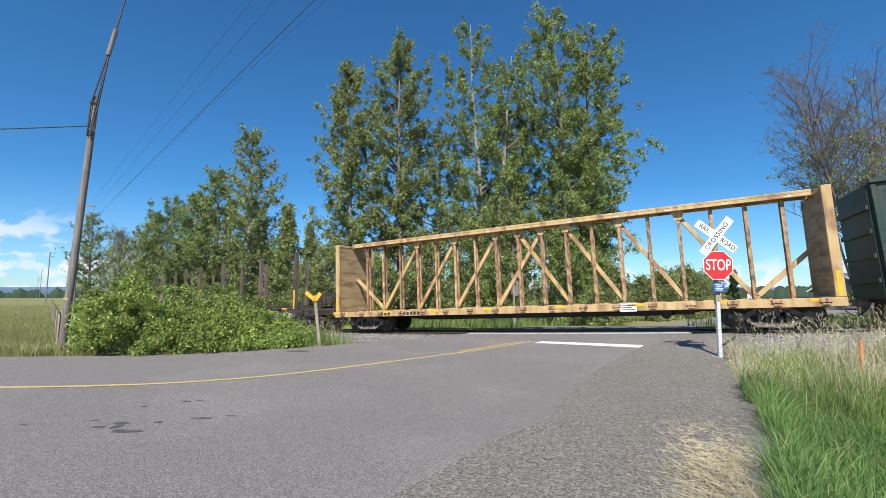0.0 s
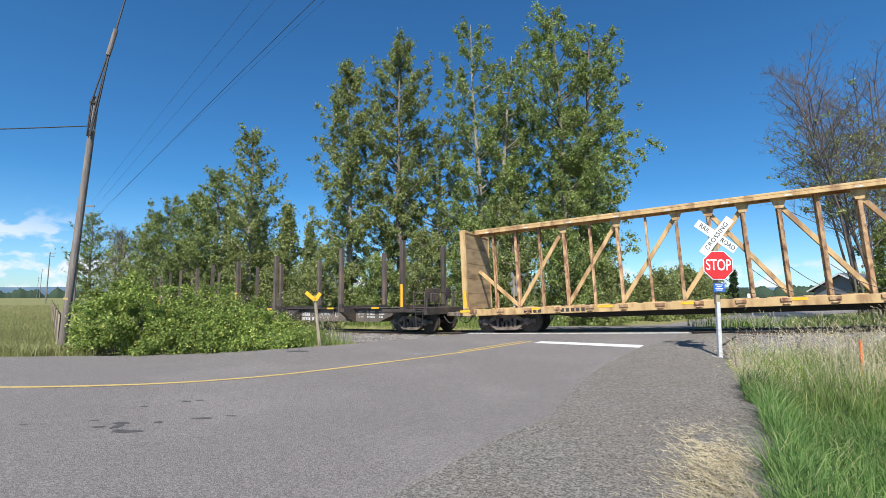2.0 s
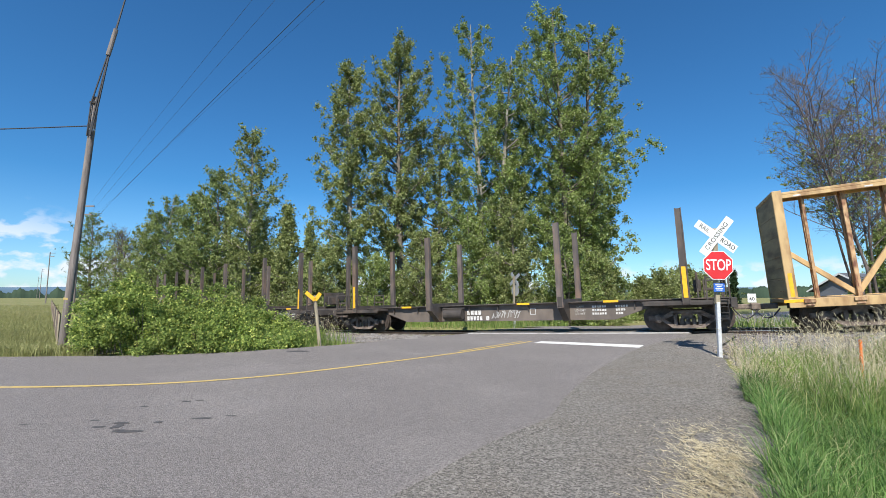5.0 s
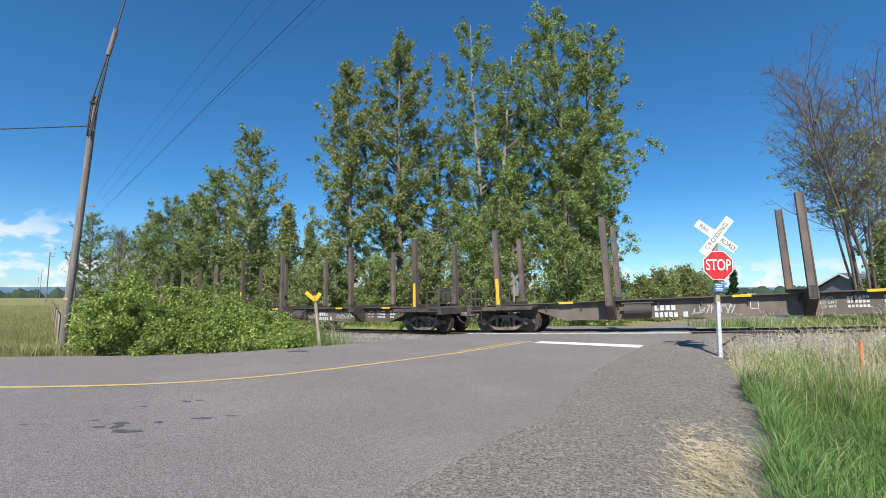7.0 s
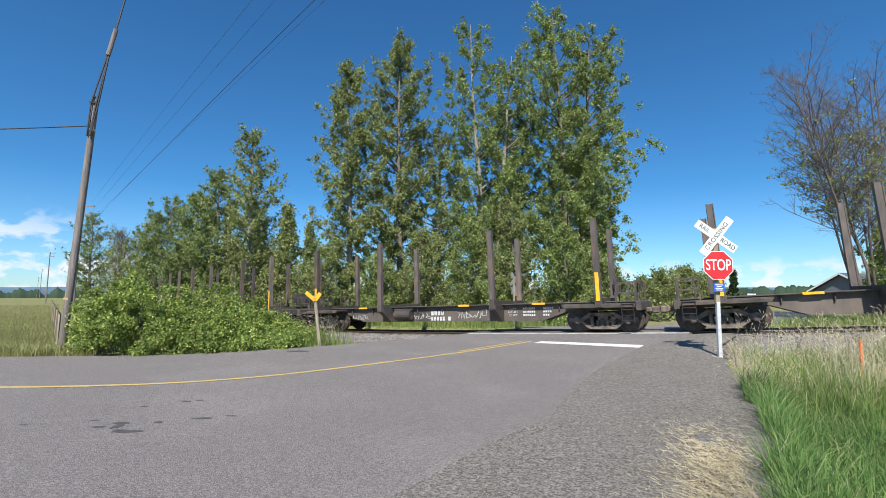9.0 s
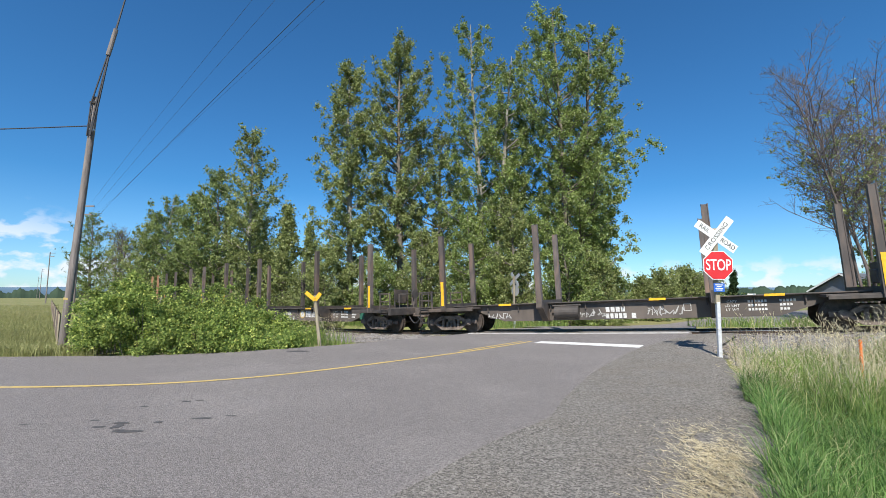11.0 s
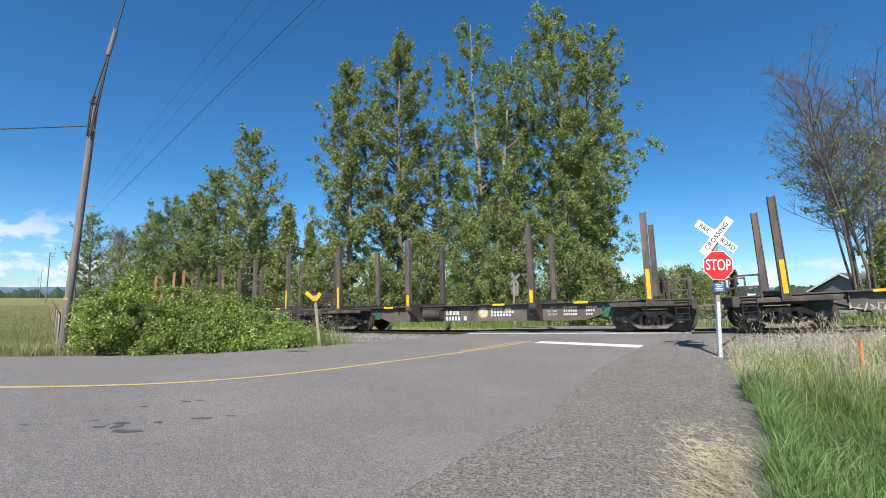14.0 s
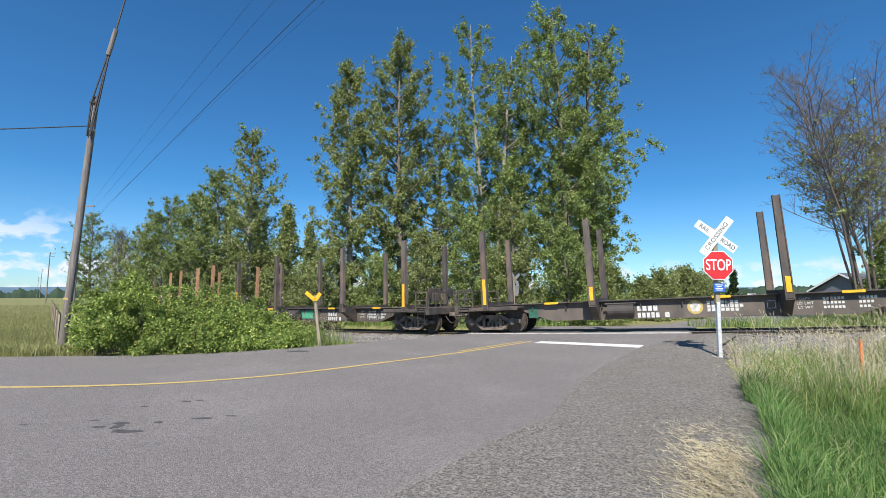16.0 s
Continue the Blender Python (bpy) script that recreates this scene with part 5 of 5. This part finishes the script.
def blades(name, pts, hmin, hmax, width, material, rnd, lean=0.35, heads=0.0, label="", seg=3):
    """Grass: tapered blades that bend over; some carry a seed head."""
    verts, faces = [], []
    for x, y in pts:
        z = ground_z(x, y)
        h = rnd.uniform(hmin, hmax)
        a = rnd.uniform(0, 2 * math.pi)
        dx, dy = math.cos(a), math.sin(a)
        b = rnd.uniform(0.05, lean) * h
        tw = rnd.uniform(0, 2 * math.pi)
        wx, wy = math.cos(tw) * width, math.sin(tw) * width
        o = len(verts)
        for k in range(seg):
            f = k / seg
            q = 1 - f * 0.55
            cx, cy, cz = x + dx * b * f * f, y + dy * b * f * f, z - 0.03 + h * f
            verts += [(cx - wx * q, cy - wy * q, cz), (cx + wx * q, cy + wy * q, cz)]
            if k:
                faces.append((o + 2 * k - 2, o + 2 * k - 1, o + 2 * k + 1, o + 2 * k))
        verts.append((x + dx * b, y + dy * b, z - 0.03 + h * (0.97 - 0.25 * b / h)))
        faces.append((o + 2 * seg - 2, o + 2 * seg - 1, o + 2 * seg))
        if heads and rnd.uniform() < heads:
            tip = Vector(verts[-1])
            d = Vector((dx * b * 0.6, dy * b * 0.6, h * 0.12)).normalized()
            L = rnd.uniform(0.07, 0.14)
            s = d.cross(Vector((0, 0.3, 1))).normalized() * 0.0065
            u = s.cross(d)
            o = len(verts)
            verts += [tip - d * 0.03, tip + d * L * 0.45 + s, tip + d * L * 0.45 + u, tip + d * L * 0.45 - s, tip + d * L * 0.45 - u, tip + d * L]
            faces += [(o, o + 1, o + 2), (o, o + 2, o + 3), (o, o + 3, o + 4), (o, o + 4, o + 1), (o + 5, o + 2, o + 1), (o + 5, o + 3, o + 2), (o + 5, o + 4, o + 3), (o + 5, o + 1, o + 4)]
    return tagged(raw(name, verts, faces, material), label, "grass", kind="stuff")


def scatter(rnd, n, x0, x1, y0, y1, keep):
    out = []
    while len(out) < n:
        x, y = rnd.uniform(x0, x1), rnd.uniform(y0, y1)
        if rnd.uniform() < keep(x, y):
            out.append((x, y))
    return out


def grasses():
    rnd = np.random.default_rng(21)
    n2 = lambda x, y: noise.noise((x * 0.7, y * 0.7, 9))
    verge = lambda x, y: 1.0 if edge_dist(x, y) > grass_edge(y) + 0.25 * noise.noise((x * 1.5, y * 1.5, 1)) and track_frame(x, y)[1] < -6.1 + 2.4 * smooth01(9.5, 13, x) else 0.0
    blades("grass_verge", scatter(rnd, 40000, 2.2, 9.5, 2.6, 8.6, verge), 0.22, 0.66, 0.0062, M["lush"], rnd, 0.9, label="lush green grass on the road verge")
    blades("grass_verge", scatter(rnd, 30000, 4.2, 18, 6.2, 16.0, lambda x, y: verge(x, y) * smooth01(0.0, 1.3, edge_dist(x, y) - grass_edge(y))), 0.35, 1.0, 0.0065, M["blade"], rnd, 0.8, label="tall green grass on the verge")
    tall = lambda x, y: verge(x, y) * smooth01(0.0, 2.2, edge_dist(x, y) - grass_edge(y)) * smooth01(5.6, 9.0, y) * (0.55 + n2(x, y))
    blades("tall_dry_grass", scatter(rnd, 4200, 4.5, 18, 6.5, 16.5, tall), 0.85, 1.65, 0.0028, M["straw"], rnd, 0.5, heads=0.75, label="tall dry grass with pale seed heads", seg=4)
    edge = lambda x, y: verge(x, y) * (1.0 if edge_dist(x, y) < grass_edge(y) + 1.0 else 0.25)
    blades("tall_dry_grass", scatter(rnd, 1700, 4.2, 12, 7.4, 14.0, edge), 0.3, 0.75, 0.003, M["straw"], rnd, 0.9, heads=0.5, label="pale dry grass tufts along the gravel edge", seg=4)
    # cut straw lying along the shoulder
    verts, faces = [], []
    for _ in range(15000):
        y = 3.2 + 3.7 * rnd.uniform() ** 0.8 if rnd.uniform() < 0.93 else rnd.uniform(6, 9.5)
        e = 2.1 + rnd.normal() * 0.25 - 0.4 * smooth01(4.4, 6.4, y)
        x = 1.63 + (y - 6.85) * 0.65 + e * 1.193
        z = max(ground_z(x, y), road_z(x, y) - 0.033 - bank(x, y)) + rnd.uniform(0.0, 0.035)
        if noise.noise((x * 2.4, y * 2.4, 4)) < -0.36 or rnd.uniform() < (y - 4.6) / 2.0:
            continue
        a, L = rnd.normal() * 0.9 + 0.8, rnd.uniform(0.05, 0.17)
        dx, dy = math.cos(a) * L, math.sin(a) * L
        o = len(verts)
        verts += [(x - dy * 0.024, y + dx * 0.024, z), (x + dy * 0.024, y - dx * 0.024, z + 0.003), (x + dx, y + dy, z + rnd.uniform(-0.01, 0.015))]
        faces.append((o, o + 1, o + 2))
    tagged(raw("cut_straw", verts, faces, M["straw"]), "flattened dry straw lying beside the gravel", "grass", kind="stuff")
    # meadow and strips beside the track
    pts = []
    while len(pts) < 30000:
        y = 12.8 * 7.0 ** (rnd.uniform() ** 1.25)
        x = -y * rnd.uniform(0.86, 1.08)
        if x < -11.3:
            pts.append((x, y))
    pts += scatter(rnd, 2600, -14.4, -9.8, 12.75, 16.4, lambda x, y: 1.0 if -1.2 * x > y - 1.0 and y > 12.7 else 0.0)
    blades("meadow_grass", pts, 0.12, 0.4, 0.009, M["field"], rnd, 0.7, heads=0.1, label="dry yellow-green meadow grass")
    blades("tall_dry_grass", scatter(rnd, 420, -9.5, -4.9, 16.5, 22.0, lambda x, y: 1.0 if track_frame(x, y)[1] < -3.4 and x < along(FAR_EDGE, y) - 0.3 else 0.0), 0.7, 1.25, 0.004, M["straw"], rnd, 0.8, heads=0.9, label="dry grass stalks beside the ballast", seg=4)
    blades("track_grass", scatter(rnd, 6000, -15, -3.0, 14.5, 27, lambda x, y: 1.0 if -11 < track_frame(x, y)[1] < -7.2 and x < along(FAR_EDGE, y) - 0.2 else 0.0), 0.3, 0.75, 0.007, M["blade"], rnd, 0.5, heads=0.15, label="green grass between thicket and ballast")
    blades("far_track_grass", scatter(rnd, 12000, -14, 34, 13, 46, lambda x, y: 1.0 if 3.0 < track_frame(x, y)[1] < 8 and min(math.hypot(x - a - (c - a) * k / 6, y - b - (d - b) * k / 6) for (a, b), (c, d) in zip(FAR_ARM, FAR_ARM[1:5]) for k in range(6)) > 3.7 else 0.0), 0.25, 0.8, 0.012, M["blade"], rnd, 0.5, label="green grass on the far side of the track")


grasses()


# ---- house, far things ----
def house():
    m = pose(66.5, 69.5, ground_z(66, 69) + 0.3, 0, 0, 18)
    h = empty("house", m, "grey house with dark shingle gable roof", "house")
    bm = bmesh.new()
    box(bm, -6, 6, -4, 4, 0, 2.7)
    part("wall", bm, M["siding"], h)
    for sy in (-1, 1):
        bm = bmesh.new()
        v = [bm.verts.new(p) for p in ((-6.6, sy * 4.7, 2.5), (6.6, sy * 4.7, 2.5), (6.6, 0, 5.2), (-6.6, 0, 5.2))]
        f = bm.faces.new(v)
        r = bmesh.ops.extrude_face_region(bm, geom=[f])
        bmesh.ops.translate(bm, vec=(0, 0, 0.16), verts=[g for g in r["geom"] if isinstance(g, bmesh.types.BMVert)])
        bmesh.ops.recalc_face_normals(bm, faces=bm.faces)
        part("roof", bm, M["shingle"], h)
    for sx in (-1, 1):
        bm = bmesh.new()
        prism(bm, [(-4, 2.7), (4, 2.7), (0, 5.1)], sx * 5.95 - 0.05, sx * 5.95 + 0.05, Matrix(((0, 1, 0, 0), (1, 0, 0, 0), (0, 0, 1, 0), (0, 0, 0, 1))))
        part("gable", bm, M["siding"], h)
        for sy in (-1, 1):
            bm = bmesh.new()
            bar(bm, (sx * 6.62, sy * 4.7, 2.52), (sx * 6.62, 0, 5.22), 0.06, 0.22)
            part("barge_board", bm, M["trim"], h)
    for x in (-4, -1, 3):
        bm = bmesh.new()
        box(bm, x - 0.6, x + 0.6, -4.06, -4.0, 0.9, 2.1)
        w = part("window", bm, M["trim"], h)
        bm = bmesh.new()
        box(bm, x - 0.5, x + 0.5, -4.075, -4.062, 1.0, 2.0)
        part("pane", bm, M["glass"], w)
    bm = bmesh.new()
    box(bm, -6.06, -6.0, -1.2, 0.2, 0.9, 2.1)
    w = part("window", bm, M["trim"], h)
    bm = bmesh.new()
    box(bm, -6.075, -6.062, -1.1, 0.1, 1.0, 2.0)
    part("pane", bm, M["glass"], w)


house()


def speed_sign():
    s = empty("speed_sign", pose(31.8, 45.9, ground_z(31.8, 45.9), 0, 0, -20), "small white speed sign on a thin post", "road sign")
    bm = bmesh.new()
    box(bm, -0.03, 0.03, 0.0, 0.05, -0.2, 2.4)
    part("post", bm, M["galv"], s)
    bm = bmesh.new()
    box(bm, -0.38, 0.38, -0.02, 0.0, 1.5, 2.4, 0.004)
    p = part("plate", bm, M["white_sign"], s)
    lettering("lettering", "40", 0.5, Matrix.Translation((0, -0.026, 1.85)), M["sign_black"], p)


speed_sign()


def marker_stake():
    s = empty("marker_stake", pose(8.86, 9.6, ground_z(8.86, 9.6), 0, 2, 0), "wooden survey stake painted orange in the grass", "stake")
    bm = bmesh.new()
    box(bm, -0.025, 0.025, -0.02, 0.02, -0.2, 1.1, 0.004)
    part("shaft", bm, M["orange_stake"], s)


marker_stake()


def culvert():
    c = empty("culvert", pose(8.4, 12.1, -0.36), "grey corrugated culvert pipe end in the grass", "pipe")
    v, f = [], []
    n, rings = 24, 16
    for i in range(rings):
        r = 0.3 + 0.012 * (i % 2)
        for k in range(n):
            a = 2 * math.pi * k / n
            v.append((r * math.cos(a), i * 0.06, r * math.sin(a)))
        if i:
            f += [(i * n - n + k, i * n - n + (k + 1) % n, i * n + (k + 1) % n, i * n + k) for k in range(n)]
    p = raw("pipe", v, f, M["culvert"], c)
    md = p.modifiers.new("wall", "SOLIDIFY")
    md.thickness = 0.025
    c.rotation_euler = (0, 0, radians(30))


culvert()


def fence():
    s = empty("wire_fence", pose(0, 0, 0), "old wire fence on steel posts along the meadow", "fence")
    for i in range(26):
        k = i / 25
        x, y = -14.9 - 46 * k ** 1.3, 17.4 + 52 * k ** 1.3
        bm = bmesh.new()
        z = ground_z(x, y)
        box(bm, x - 0.03, x + 0.03, y - 0.03, y + 0.03, z - 0.2, z + 1.25)
        part("post", bm, M["post_wood"] if i % 4 == 0 else M["stake"], s)
    for z in (0.45, 0.8, 1.15):
        pts = [(-14.9 - 46 * (i / 25) ** 1.3, 17.4 + 52 * (i / 25) ** 1.3, ground_z(-14.9 - 46 * (i / 25) ** 1.3, 17.4 + 52 * (i / 25) ** 1.3) + z) for i in range(26)]
        tube("wire", pts, 0.006, M["cable"], s, seg=4)


fence()


def hills():
    """Wooded ridges and tree lines far off; the ridges' blue is painted-in haze."""
    rnd = np.random.default_rng(40)
    for name, dist, lo, hi, mt, seed, label in (("far_hill", 2200, 16, 52, "hill_hazed", 1, "distant wooded hills with haze painted into their blue"), ("far_treeline", 520, 3, 9, "hill", 2, "dark line of far trees")):
        v, f = [], []
        n = 1400
        for i in range(n + 1):
            a = radians(-80 + 160 * i / n)
            w = noise.noise((i * 0.0105, seed, 0)) * 0.5 + 0.5
            top = lo + (hi - lo) * w + (noise.noise((i * 0.13, seed, 5)) * 5.0 + noise.noise((i * 0.61, seed, 9)) * 2.5 if dist < 1000 else 0)
            top += 7 * smooth01(22, 50, math.degrees(a)) if dist < 1000 else 0
            x, y = dist * math.sin(a), dist * math.cos(a)
            v += [(x, y, -8), (x, y, top * 0.75), (x * 1.02, y * 1.02, top)]
            if i:
                f += [(3 * i - 3, 3 * i, 3 * i + 1, 3 * i - 2), (3 * i - 2, 3 * i + 1, 3 * i + 2, 3 * i - 1)]
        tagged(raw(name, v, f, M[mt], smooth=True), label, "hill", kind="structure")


hills()
motions()
